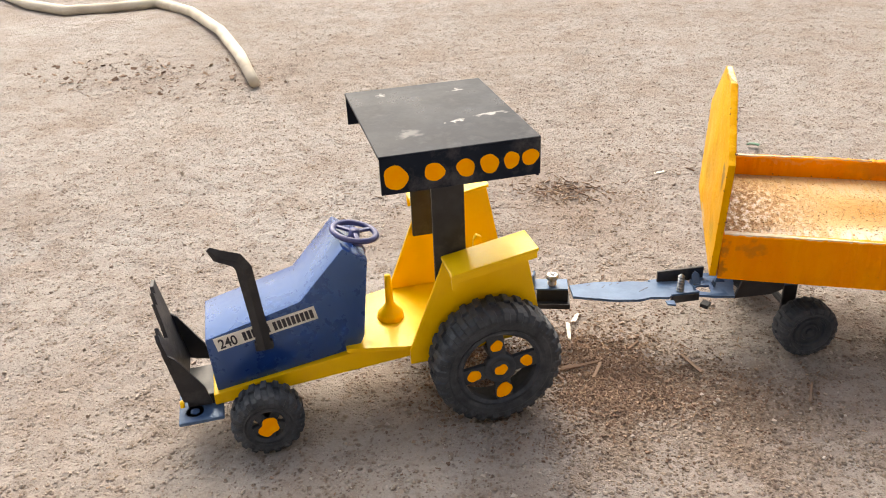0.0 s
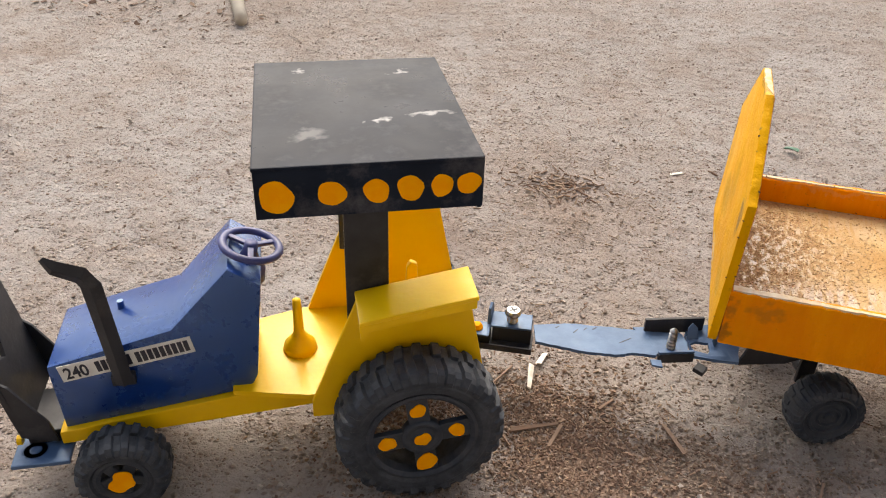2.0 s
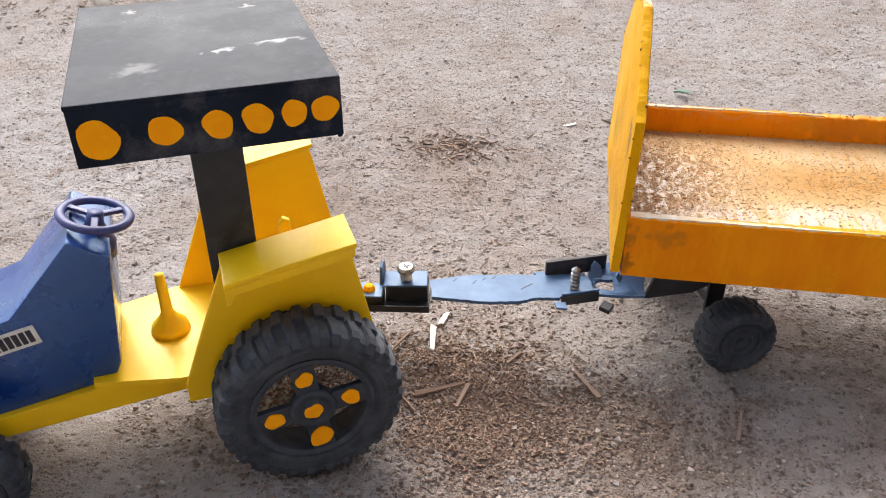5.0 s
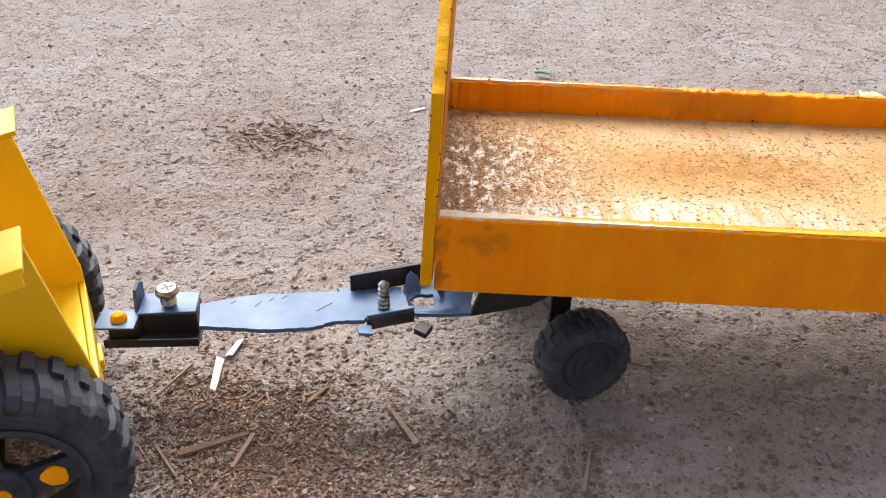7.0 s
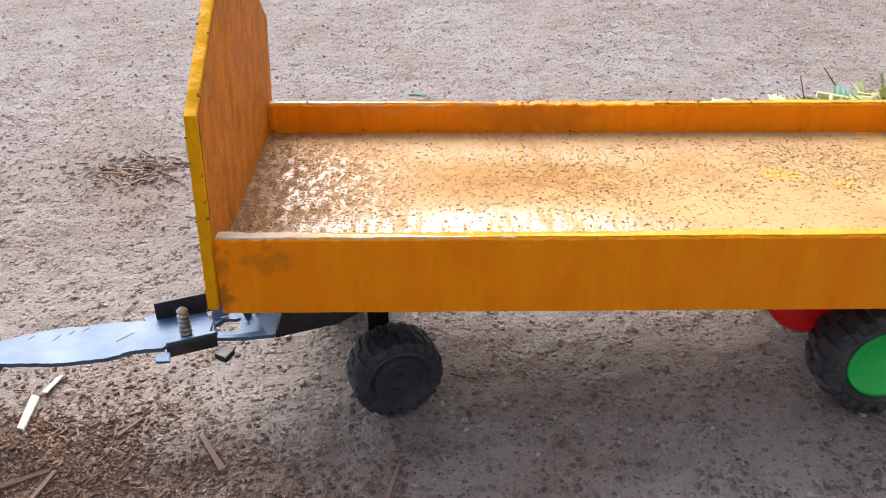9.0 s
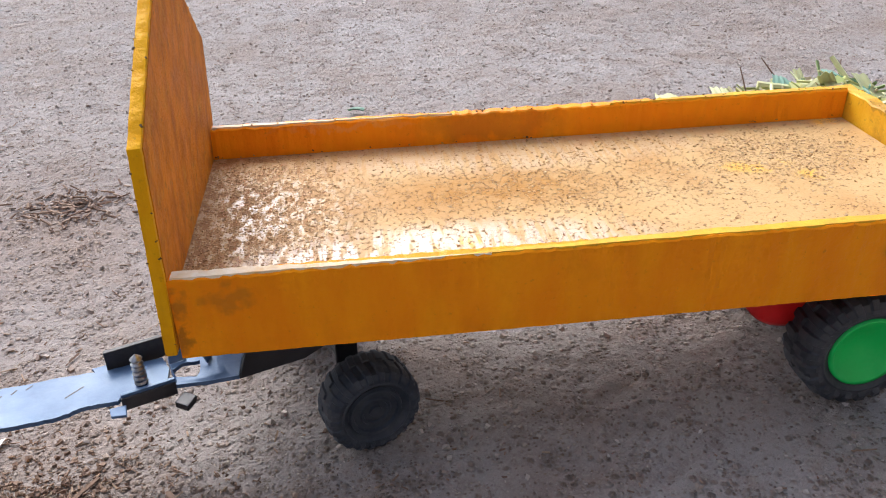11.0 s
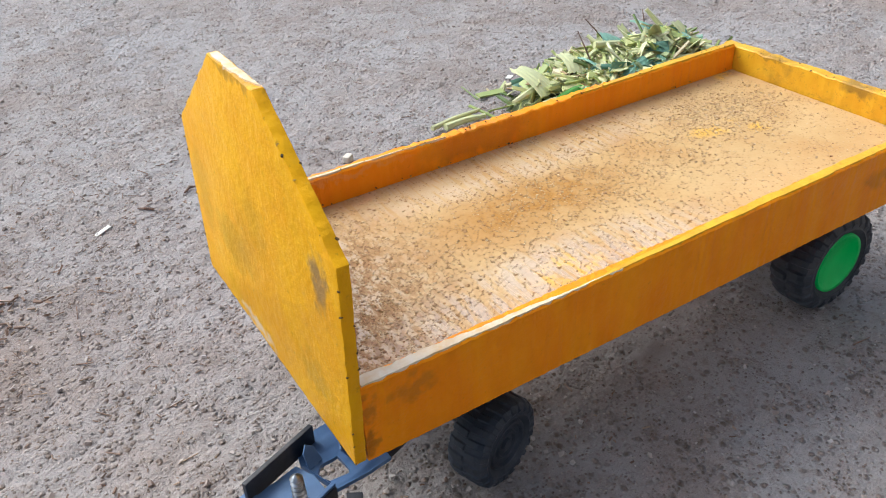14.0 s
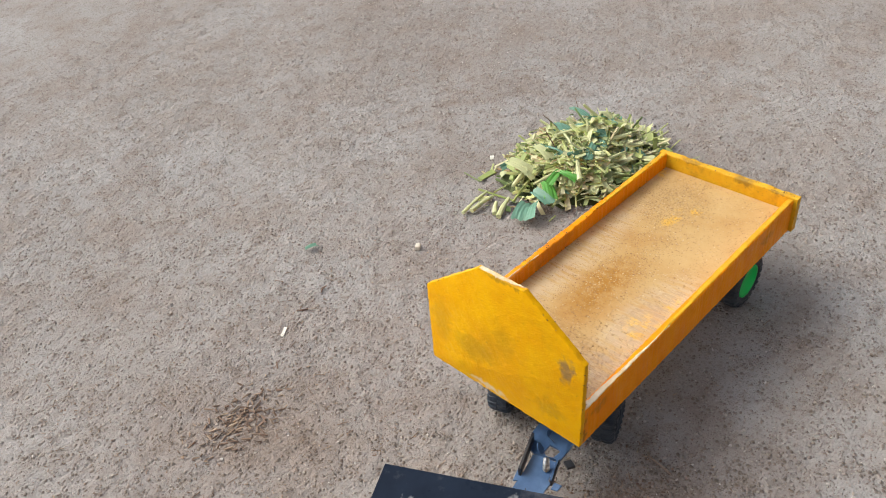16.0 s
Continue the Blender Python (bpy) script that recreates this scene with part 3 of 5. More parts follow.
def tyre_mesh(R, width, inner, lugs, lug_h, skew=0.35, dish=0.004):
    """A tyre from y = -width to 0 (the outer wall) with a block tread, alternating left and right."""
    e = min(0.006, width * 0.2)
    R0, per = R - lug_h, 10
    steps = lugs * per
    prof = [(inner, -0.0045, 0), (R0 - e * 1.9, -0.0075, 0), (R0 - e * 1.7, -width, 0), (R0 - e * 1.3, -width, 0), (R0 - e * 0.9, -width, 0.5), (R0 - e * 0.25, -width + e * 0.30, 1), (R0, -width + e, 1), (R0, -width * 0.72, 1), (R0, -width * 0.53, 1),
            (R0, -width * 0.52, 0), (R0, -width * 0.48, 0), (R0, -width * 0.47, -1), (R0, -width * 0.28, -1), (R0, -e, -1), (R0 - e * 0.25, -e * 0.30, -1), (R0 - e * 0.9, 0, -0.5), (R0 - e * 1.3, 0, 0), (R0 - e * 1.5, 0.0004, 0), (inner + dish, 0, 0), (inner, -0.0025, 0)]
    bm = bmesh.new()
    rings = []
    for r, y, k in prof:
        ring = []
        for i in range(steps):
            ph = ((i + (per // 2 if k < 0 else 0)) % per) / per
            up = min(1, max(0, (0.30 - abs(ph - 0.5)) / 0.05)) if k else 0
            a = 2 * math.pi * (i / steps) + skew * 0.25 * abs(y + width / 2) / R
            rr = r + abs(k) * lug_h * up
            ring.append(bm.verts.new((rr * math.cos(a), y + (0.0009 * up * (1 if k < 0 else -1) if abs(k) == 0.5 else 0), rr * math.sin(a))))
        rings.append(ring)
    for p, q in zip(rings, rings[1:] + rings[:1]):
        for i in range(steps):
            j2 = (i + 1) % steps
            bm.faces.new((p[i], p[j2], q[j2], q[i]))
    bmesh.ops.recalc_face_normals(bm, faces=bm.faces)
    return bm


def spoked_rim(parent, inner, depth, spokes, hub_r, windows):
    part("rim", lathe([(inner, -depth), (inner + 0.0008, -0.001), (inner - 0.0012, -0.0005), (inner - 0.0035, -0.002), (inner - 0.0035, -depth)], 48), M_wheel, parent)
    part("hub", smooth_bm(lathe([(0, -0.0005), (hub_r * 0.45, -0.0005), (hub_r * 0.5, -0.002), (hub_r * 0.7, -0.002), (hub_r * 0.75, -0.001), (hub_r, -0.001), (hub_r, -0.008), (0, -0.008)], 36, closed=False)), M_wheel, parent)
    for i in range(spokes):
        a = 2 * math.pi * i / spokes
        r0, r1 = hub_r * 0.9, inner - 0.002
        w0, w1 = hub_r * 0.52, r1 * math.sin(math.pi / spokes) * (1 - windows)
        out = [(r0, -w0), (r1, -w1), (r1 + 0.001, 0), (r1, w1), (r0, w0)]
        part("spoke", plate(out, 0.004, 0.0006, Matrix.Rotation(a, 4, "Y") @ Matrix.Translation((0, -0.0065, 0))), M_wheel, parent)


def smooth_bm(bm):
    for f in bm.faces:
        f.smooth = True
    return bm


# ---- toy tractor: x runs forward, +y is its left side ----
tractor = thing("toy_tractor", pose(-0.1919, -0.0415, 0, 0, 0, 207.25) @ Matrix.Scale(0.9569, 4), "handmade yellow and blue plastic toy tractor with black roof", "toy tractor")

# chassis bar under the hood
bm = plate([(0.218, 0.033), (0.218, 0.0425), (0.105, 0.0590), (0.04, 0.0592), (0.04, 0.047), (0.06, 0.0455)], 0.068, 0.0008, Matrix.Translation((0, -0.035, 0)))
chassis = part("chassis", bm, M_yellow, tractor, "glossy yellow plastic chassis bar")
for x in (0.196, 0.185):
    part("bracket_tab", box((x, 0.028, 0.026), (x + 0.003, 0.034, 0.036)), M_yellow, chassis)

# floor plate with its raised edge, and the back panel
bm = bmesh.new()
low = [(0.112, -0.034), (0.112, 0.034), (0.066, 0.0445), (-0.0405, 0.0445), (-0.0405, -0.0475), (0.066, -0.0475)]
f = bm.faces.new([bm.verts.new((x, y, 0.0600)) for x, y in low])
ext = bmesh.ops.extrude_face_region(bm, geom=[f])
bmesh.ops.translate(bm, vec=(0, 0, 0.0035), verts=[g for g in ext["geom"] if isinstance(g, bmesh.types.BMVert)])
bmesh.ops.recalc_face_normals(bm, faces=bm.faces)
part("floor_plate", bm, M_yellow, tractor, "shiny yellow plastic floor plate")
bm = bmesh.new()
add_box(bm, (-0.0440, -0.0476, 0.0400), (-0.0408, 0.0446, 0.0636))
part("back_panel", bm, M_yellow, tractor)

# hood
hood_side = [(0.2147, 0.0420), (0.2165, 0.0907), (0.1431, 0.1105), (0.1068, 0.1500), (0.0885, 0.1375), (0.0962, 0.0700), (0.1010, 0.0600)]
hood = smooth(part("hood", plate(hood_side, 0.060, 0.0016, Matrix.Translation((0, -0.031, 0))), M_blue, tractor, "glossy dark blue plastic hood"), 35)
part("hood_knob", lathe([(0, 0.006), (0.002, 0.006), (0.0024, 0.0), (0, 0)], 14, False, Matrix.Translation((0.178, -0.012, 0.1005)) @ Matrix.Rotation(radians(90), 4, "X")), M_blue, hood)

# label with its number; the brand name is left as plain bars
lab_m = pose(0.2085, 0.0294, 0.0795, 0, 0, 180) @ pose(0, 0, 0, 0, -10.5, 0)
lab = plate([(0, 0), (0.079, 0), (0.079, 0.0118), (0, 0.0118)], 0.0006, 0, lab_m @ Matrix.Translation((0, -0.0006, 0)))
label = part("label", lab, M_label, hood, "white paper label with dark letters")
cu = bpy.data.curves.new("number", "FONT")
cu.body, cu.size, cu.extrude, cu.offset = "240", 0.0118, 0.0001, 0.00022
tmp = new("number", cu)
bpy.context.view_layer.update()
num = bpy.data.meshes.new_from_object(tmp.evaluated_get(bpy.context.evaluated_depsgraph_get()))
bpy.data.objects.remove(tmp)
num.materials.append(M_ink)
number = new("number", num)
number.parent = label
number.matrix_local = lab_m @ pose(0.0026, -0.0009, 0.0018, 90, 0, 0) @ Matrix.Diagonal((0.80, 1, 1, 1))
xs = 0.0215
for k in range(15):
    if k == 6:
        xs += 0.0022
    part("lettering_bar", box((xs, -0.0011, 0.0022), (xs + 0.0026, -0.0007, 0.0098), lab_m, 0), M_ink, label)
    xs += 0.0036

# steering wheel on its column
wheel_m = pose(0.0934, 0.004, 0.1500, 0, -14, 0) @ pose(0, 0, 0, 90, 0, 0)
steer = new("steering_wheel")
steer.empty_display_size = 0.01
steer.parent = tractor
ring = [(0.0170 + 0.0026 * math.cos(a), 0.0022 * math.sin(a)) for a in [2 * math.pi * i / 12 for i in range(12)]]
part("ring", smooth_bm(lathe(ring, 40, True, wheel_m)), M_steer, steer)
for a in (90, 210, 330):
    part("spoke", box((0.001, -0.0012, -0.0018), (0.0165, 0.0012, 0.0018), wheel_m @ Matrix.Rotation(radians(a), 4, "Y")), M_steer, steer)
part("column", smooth_bm(lathe([(0, 0.002), (0.004, 0.002), (0.0045, -0.004), (0.007, -0.009), (0.011, -0.014), (0.012, -0.022), (0, -0.022)], 24, False, wheel_m)), M_steer, steer)

# exhaust strip
bm = tube([(0.1735, 0.0345, 0.078), (0.1750, 0.0345, 0.100), (0.1790, 0.0345, 0.1500), (0.1830, 0.0345, 0.1570), (0.1960, 0.0345, 0.1630), (0.2010, 0.0345, 0.1690)], [0.0052, 0.0056, 0.0058, 0.0058, 0.0048, 0.0018], 4, True, 0.55)
exhaust = part("exhaust_pipe", bm, M_black, tractor, "bent black plastic exhaust strip")
part("foot", box((0.167, 0.0292, 0.076), (0.181, 0.0345, 0.084), None, 0.0015), M_black, exhaust)

# front blade and bumper
bm = plate([(-0.031, 0.040), (0.031, 0.040), (0.033, 0.098), (0.029, 0.103), (0.026, 0.0985), (0.021, 0.104), (0.017, 0.090), (0.008, 0.086), (0.004, 0.096), (-0.001, 0.112), (-0.006, 0.108), (-0.010, 0.117), (-0.015, 0.113), (-0.018, 0.118), (-0.031, 0.117)], 0.003, 0.0006)
bm.transform(Matrix.Translation((0.2395, 0, 0)) @ Matrix.Rotation(radians(90), 4, "Z"))
for v in bm.verts:
    v.co.x += (v.co.z - 0.04) * 0.18
blade = part("front_blade", bm, M_black, tractor, "jagged black plastic front blade")
for y in (-0.032, 0.0295):
    part("side_flange", plate([(0.2200, 0.034), (0.2410, 0.040), (0.2490, 0.088), (0.2400, 0.080), (0.2230, 0.050)], 0.0022, 0.0004, Matrix.Translation((0, y, 0))), M_black, blade)
bm = bmesh.new()
add_box(bm, (0.212, -0.010, 0.0285), (0.246, 0.0465, 0.0315), Matrix.Identity(4), 0.001)
bumper = part("bumper_plate", bm, M_scrap, tractor, "shiny scraped black bumper plate")
part("washer", lathe([(0.0035, 0), (0.007, 0), (0.007, 0.0012), (0.0035, 0.0012)], 28, True, pose(0.234, 0.034, 0.0315, 90, 0, 0) @ Matrix.Translation((0, -0.0012, 0)) @ Matrix.Rotation(radians(180), 4, "X") @ Matrix.Translation((0, -0.0012, 0))), M_steel, bumper)
part("bolt_head", blob_disc(0.003, 0.003, 3, pose(0.241, 0.030, 0.0375, 0, 0, -90)), M_yellow, bumper)
part("support_bar", box((0.2135, -0.012, 0.030), (0.2390, 0.028, 0.0410)), M_black, bumper)

# fenders: an upright plate inside the wheel, with a folded top reaching out over it
fender_outline = [(-0.0440, 0.0600), (-0.0440, 0.0720), (-0.0290, 0.1480), (0.0335, 0.1372), (0.0640, 0.0600), (0.0640, 0.0480), (0.0400, 0.0480)]
for side in (1, -1):
    y_in = 0.0450 if side > 0 else -0.0480
    fender = part("fender", plate(fender_outline, 0.003, 0.0006, Matrix.Translation((0, y_in, 0))), M_yellow, tractor, "glossy yellow plastic fender")
    ya, yb = (0.0452, 0.0765) if side > 0 else (-0.0765, -0.0452)
    top = plate([(-0.0310, 0.1482), (0.0355, 0.1367), (0.0355, 0.1395), (-0.0310, 0.1510)], yb - ya, 0.0007, Matrix.Translation((0, ya, 0)))
    part("fender_top", top, M_yellow, fender)
    yl = 0.0742 if side > 0 else -0.0765
    part("fender_lip", plate([(0.0330, 0.1270), (0.0350, 0.1270), (0.0356, 0.1368), (-0.0300, 0.1482), (-0.0300, 0.1430), (0.0300, 0.1330)], 0.0022, 0.0004, Matrix.Translation((0, yl, 0))), M_yellow, fender)

# levers
part("gear_lever", smooth_bm(lathe([(0, 0), (0.0115, 0), (0.0105, 0.005), (0.006, 0.010), (0.0036, 0.014), (0.0030, 0.034), (0.0026, 0.040), (0, 0.0405)], 24, False, pose(0.0695, -0.002, 0.0632, 90, 0, 0))), M_yellow, tractor, "yellow gear lever on a round cone base")
bm = plate([(-0.0045, 0), (0.0045, 0), (0.0035, 0.020), (0.001, 0.024), (-0.003, 0.022)], 0.004, 0.001, Matrix.Translation((-0.003, 0.010, 0.112)))
stub = part("rear_lever", bm, M_yellow, tractor)
part("lever_arm", box((-0.005, 0.0105, 0.063), (0.000, 0.0135, 0.113)), M_yellow, stub)

# roof on two posts
for y, z0, x0, x1 in ((0.0410, 0.105, 0.0152, 0.0400), (-0.0440, 0.114, 0.0145, 0.0385)):
    part("roof_post", box((x0, y, z0), (x1, y + 0.003, 0.2404)), M_black, tractor, "black plastic roof post")
x0, x1, y0, y1, zt = -0.0262, 0.0836, -0.0530, 0.0890, 0.2425
roof = part("roof", box((x0, y0, zt - 0.0022), (x1, y1, zt), None, 0.0007), M_roof, tractor, "folded black plastic roof with scuffed top")
part("roof_skirt", box((x0, y1 - 0.0022, zt - 0.0270), (x1 - 0.0005, y1 - 0.0001, zt - 0.0021), None, 0.0004), M_roof, roof)
part("roof_skirt", box((x0, y0 + 0.0001, zt - 0.0255), (x1 - 0.0005, y0 + 0.0022, zt - 0.0021), None, 0.0004), M_roof, roof)
part("roof_skirt", box((x0 + 0.0001, y0 + 0.0023, zt - 0.0290), (x0 + 0.0022, y1 - 0.0023, zt - 0.0021), None, 0.0004), M_roof, roof)
for k, (x, z, r) in enumerate(((0.0731, 0.2270, 0.0083), (0.0472, 0.2275, 0.0066), (0.0261, 0.2275, 0.0063), (0.0097, 0.2280, 0.0066), (-0.0056, 0.2284, 0.0057), (-0.0188, 0.2288, 0.0058))):
    part("lamp", blob_disc(r, 0.0006, 20 + k, Matrix.Translation((x, y1 - 0.0002, z))), M_spot, roof, "orange painted spot lamp")
for k, y in enumerate((0.080, 0.064, 0.047, 0.032, 0.014, -0.004, -0.030)):
    part("lamp", blob_disc(0.0060 + 0.0012 * (k % 2), 0.0006, 40 + k, pose(x0 + 0.0002, y, 0.2275, 0, 0, 90)), M_spot, roof, "orange painted spot lamp")

# wheels
for side in (1, -1):
    w = wheel_empty("rear_wheel", tractor, 0.0, side * 0.0815, 0.0520, side, 8)
    part("tyre", tyre_mesh(0.0520, 0.032, 0.0330, 28, 0.0022), M_tyre_dusty, w, "dusty black ribbed tyre")
    spoked_rim(w, 0.0336, 0.0085, 4, 0.0125, 0.70)
    part("painted_spot", blob_disc(0.0048, 0.0008, 7, Matrix.Translation((0, -0.0003, 0)), 0.12), M_spot, w, "orange painted spot")
    for k in range(4):
        a = math.pi / 2 * k
        part("painted_spot", blob_disc((0.0052, 0.0066, 0.0050, 0.0048)[k], 0.0008, 60 + k, Matrix.Translation((0.0215 * math.cos(a), -0.0024, -0.0215 * math.sin(a))), 0.09), M_spot, w, "orange painted spot")
    w = wheel_empty("front_wheel", tractor, 0.1800, side * 0.0640, 0.0265, side, 20)
    part("tyre", tyre_mesh(0.0280, 0.025, 0.0155, 18, 0.0022), M_tyre_dusty, w, "dusty black ribbed tyre")
    spoked_rim(w, 0.0160, 0.0085, 5, 0.0070, 0.58)
    part("painted_spot", blob_disc(0.0078, 0.0008, 9, Matrix.Translation((0, -0.0003, 0)), 0.16), M_spot, w, "orange painted hub")
part("rear_axle", tube([(0, -0.07, 0.052), (0, 0.07, 0.052)], 0.004, 10), M_black, tractor)
part("front_axle", tube([(0.18, -0.058, 0.0265), (0.18, 0.058, 0.0265)], 0.0035, 10), M_black, tractor)
part("axle_block", box((0.170, -0.024, 0.022), (0.190, 0.024, 0.040), None, 0.002), M_yellow, tractor)
part("axle_carrier", box((-0.012, -0.030, 0.046), (0.012, 0.030, 0.0605), None, 0.002), M_yellow, tractor)
part("hitch_tongue", box((-0.046, -0.0095, 0.0430), (-0.038, 0.0055, 0.0495), None, 0.0015), M_yellow, tractor)


# ---- toy trailer: x runs to its tail, y away over its width ----
L_, ZB, ZT, ZT_FAR, ZF = 0.386, 0.0778, 0.1166, 0.1212, 0.1034
trailer = thing("toy_trailer", pose(0, 0, 0), "ochre yellow wooden toy trailer with tall headboard and dusty tray", "toy trailer")


def rough_bar(p0, p1, thick, z_lo, z_hi, seed, n=46, grow=0.0, chip=0.0006):
    """An upright board along x from p0 to p1 with a slightly chipped, wavy top edge. grow: how much taller it is at its end."""
    rng = random.Random(seed)
    bm = bmesh.new()
    rows = []
    for i in range(n + 1):
        t = i / n
        x, y = p0[0] + (p1[0] - p0[0]) * t, p0[1] + (p1[1] - p0[1]) * t
        a, b = z_lo - grow * t, z_hi + grow * 0.8 * t + rng.uniform(-chip, chip)
        j = rng.uniform(-chip, chip) * 0.5
        c = 0.0008
        rows.append([bm.verts.new(v) for v in ((x, y + j, a), (x, y + j, b - c), (x, y + c + j, b), (x, y + thick - c - j, b), (x, y + thick - j, b - c), (x, y + thick - j, a))])
    for r, s in zip(rows, rows[1:]):
        for k in range(6):
            bm.faces.new((r[k], r[(k + 1) % 6], s[(k + 1) % 6], s[k]))
    bm.faces.new(rows[0])
    bm.faces.new(rows[-1][::-1])
    bmesh.ops.recalc_face_normals(bm, faces=bm.faces)
    return bm


near_panel = part("side_panel", rough_bar((0.0005, 0.0), (L_, 0.0), 0.0072, ZB, ZT, 1, 150, 0.0006, 0.0004), M_orange, trailer, "ochre painted side board with chipped top")
far_panel = part("side_panel", rough_bar((0.0005, 0.1553), (L_, 0.1553), 0.0072, ZB, ZT_FAR, 2, 150, chip=0.0006), M_orange, trailer, "ochre painted side board with chipped top")
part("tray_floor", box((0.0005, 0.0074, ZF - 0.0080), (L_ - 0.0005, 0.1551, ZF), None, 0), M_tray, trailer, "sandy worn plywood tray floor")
bm = rough_bar((0, 0), (0.170, 0), 0.0085, ZB - 0.0005, 0.1205, 3, 24, chip=0.0008)
bm.transform(pose(L_ + 0.0090, -0.0040, 0, 0, 0, 90))
part("tail_board", bm, M_tail, trailer, "yellow ochre tail board")
# headboard: cut-off corners and a knocked rim
rng = random.Random(5)
cor = [(-0.0015, 0.0800), (-0.0020, 0.1755), (0.0590, 0.2190), (0.1080, 0.2190), (0.1715, 0.1700), (0.1700, 0.0825)]


def lean(bm):
    """Tips the headboard back a little towards the tray."""
    for v in bm.verts:
        v.co.x += (v.co.z - 0.10) * 0.035
    return bm


rim = []
for (a, b), (c, d) in zip(cor, cor[1:] + cor[:1]):
    k = max(3, int(math.hypot(c - a, d - b) / 0.0035))
    rim += [(a + (c - a) * i / k + rng.uniform(-0.0004, 0.0004), b + (d - b) * i / k + rng.uniform(-0.0004, 0.0004)) for i in range(k)]
bm = lean(plate(rim, 0.0054, 0.0010, Matrix.Rotation(radians(90), 4, "Z")))
head = smooth(part("headboard", bm, M_board, trailer, "tall ochre headboard with cut corners and bare chipped rim"), 30)
bm = plate([(0.0845 + (y - 0.0845) * 0.975, 0.15 + (z - 0.15) * 0.975) for y, z in rim], 0.0005, 0, Matrix.Translation((0.0004, 0, 0)) @ Matrix.Rotation(radians(90), 4, "Z"))
part("inner_face", lean(bm), M_inner, head, "rough brown-orange inner face")
# chipped strips: the headboard's top, and along both side boards, there with painted glare
def bare_strip(parent, a, b, across, up, w0, w1, label, taper=0.25, n_r=36, mat=M_edge):
    """A thin worn strip on an edge from a to b, between w0 and w1 across it, with a soft ragged outline."""
    bm = bmesh.new()
    rows = []
    lo = hi = 0.0
    for i in range(n_r + 1):
        t = i / n_r
        lo, hi = lo * 0.6 + rng.uniform(-0.0004, 0.0004), hi * 0.6 + rng.uniform(-0.0005, 0.0005)
        k = min(1.0, (1 - t) / taper + 0.04) if taper else 1.0
        q0, q1 = w0 + lo * 0.7, w0 + lo * 0.7 + (w1 - w0 + hi) * k
        p = a.lerp(b, t)
        rows.append([bm.verts.new(p + across * q + up * h) for q, h in ((q0, -0.0010), (q0 + 0.0003, 0.0003), (q1 - 0.0003, 0.0003), (q1, -0.0010))])
    for r_a, r_b in zip(rows, rows[1:]):
        for q in range(4):
            bm.faces.new((r_a[q], r_a[(q + 1) % 4], r_b[(q + 1) % 4], r_b[q]))
    bm.faces.new(rows[0][::-1])
    bm.faces.new(rows[-1])
    bmesh.ops.recalc_face_normals(bm, faces=bm.faces)
    smooth(part("worn_edge", bm, mat, parent, label), 50)


ALONG, UP = Vector((-1, 0, 0)), Vector((0, 0, 1))
bare_strip(head, Vector((0.0041, 0.1070, 0.2192)), Vector((0.0041, 0.0600, 0.2192)), ALONG, UP, 0.0006, 0.0047, "bare pale chipped rim", 0.3)
bare_strip(far_panel, Vector((0.002, 0.1553, ZT_FAR + 0.0006)), Vector((0.14, 0.1553, ZT_FAR + 0.0006)), Vector((0, 1, 0)), UP, 0.0010, 0.0050, "pale chipped edge with glare in its colour", 0.9)
# chipped only near the headboard; the paleness farther along is painted glare
bare_strip(near_panel, Vector((0.002, 0.0, ZT + 0.0005)), Vector((0.135, 0.0, ZT + 0.0005)), Vector((0, 1, 0)), UP, 0.0007, 0.0064, "pale chipped edge with glare in its colour", 0.85, 60)

bare_strip(near_panel, Vector((L_, 0.0, ZT + 0.0009)), Vector((0.075, 0.0, ZT + 0.0003)), Vector((0, 1, 0)), UP, 0.0008, 0.0062, "bright yellow painted edge", 0.5, 60, M_tail)
bare_strip(far_panel, Vector((L_, 0.1553, ZT_FAR + 0.0006)), Vector((0.235, 0.1553, ZT_FAR + 0.0006)), Vector((0, 1, 0)), UP, 0.0008, 0.0062, "yellow painted edge", 0.5, 40, M_tail)

# rear axle, red block, wheels with green dishes
part("rear_axle", tube([(0.3325, 0.018, 0.0335), (0.3325, 0.145, 0.0335)], 0.0035, 10), M_black, trailer)
part("axle_drum", smooth_bm(lathe([(0, 0.034), (0.024, 0.034), (0.027, 0.036), (0.027, 0.124), (0.024, 0.126), (0, 0.126)], 36, False, Matrix.Translation((0.300, 0, 0.0640)))), M_red, trailer, "red plastic drum carrying the axle")
part("drum_strut", box((0.306, 0.060, 0.036), (0.339, 0.100, 0.060), None, 0.002), M_red, trailer)
for y, side in ((0.0105, -1), (0.1525, 1)):
    w = wheel_empty("rear_wheel", trailer, 0.3325, y, 0.0335, side)
    part("tyre", tyre_mesh(0.0340, 0.027, 0.0200, 22, 0.0021), M_tyre, w, "black ribbed tyre")
    part("dish", smooth_bm(lathe([(0, -0.0040), (0.0158, -0.0035), (0.0180, -0.0012), (0.0200, -0.0005), (0.0204, -0.004), (0.0204, -0.020), (0, -0.020)], 48, False)), M_green, w, "plain bright green wheel dish")

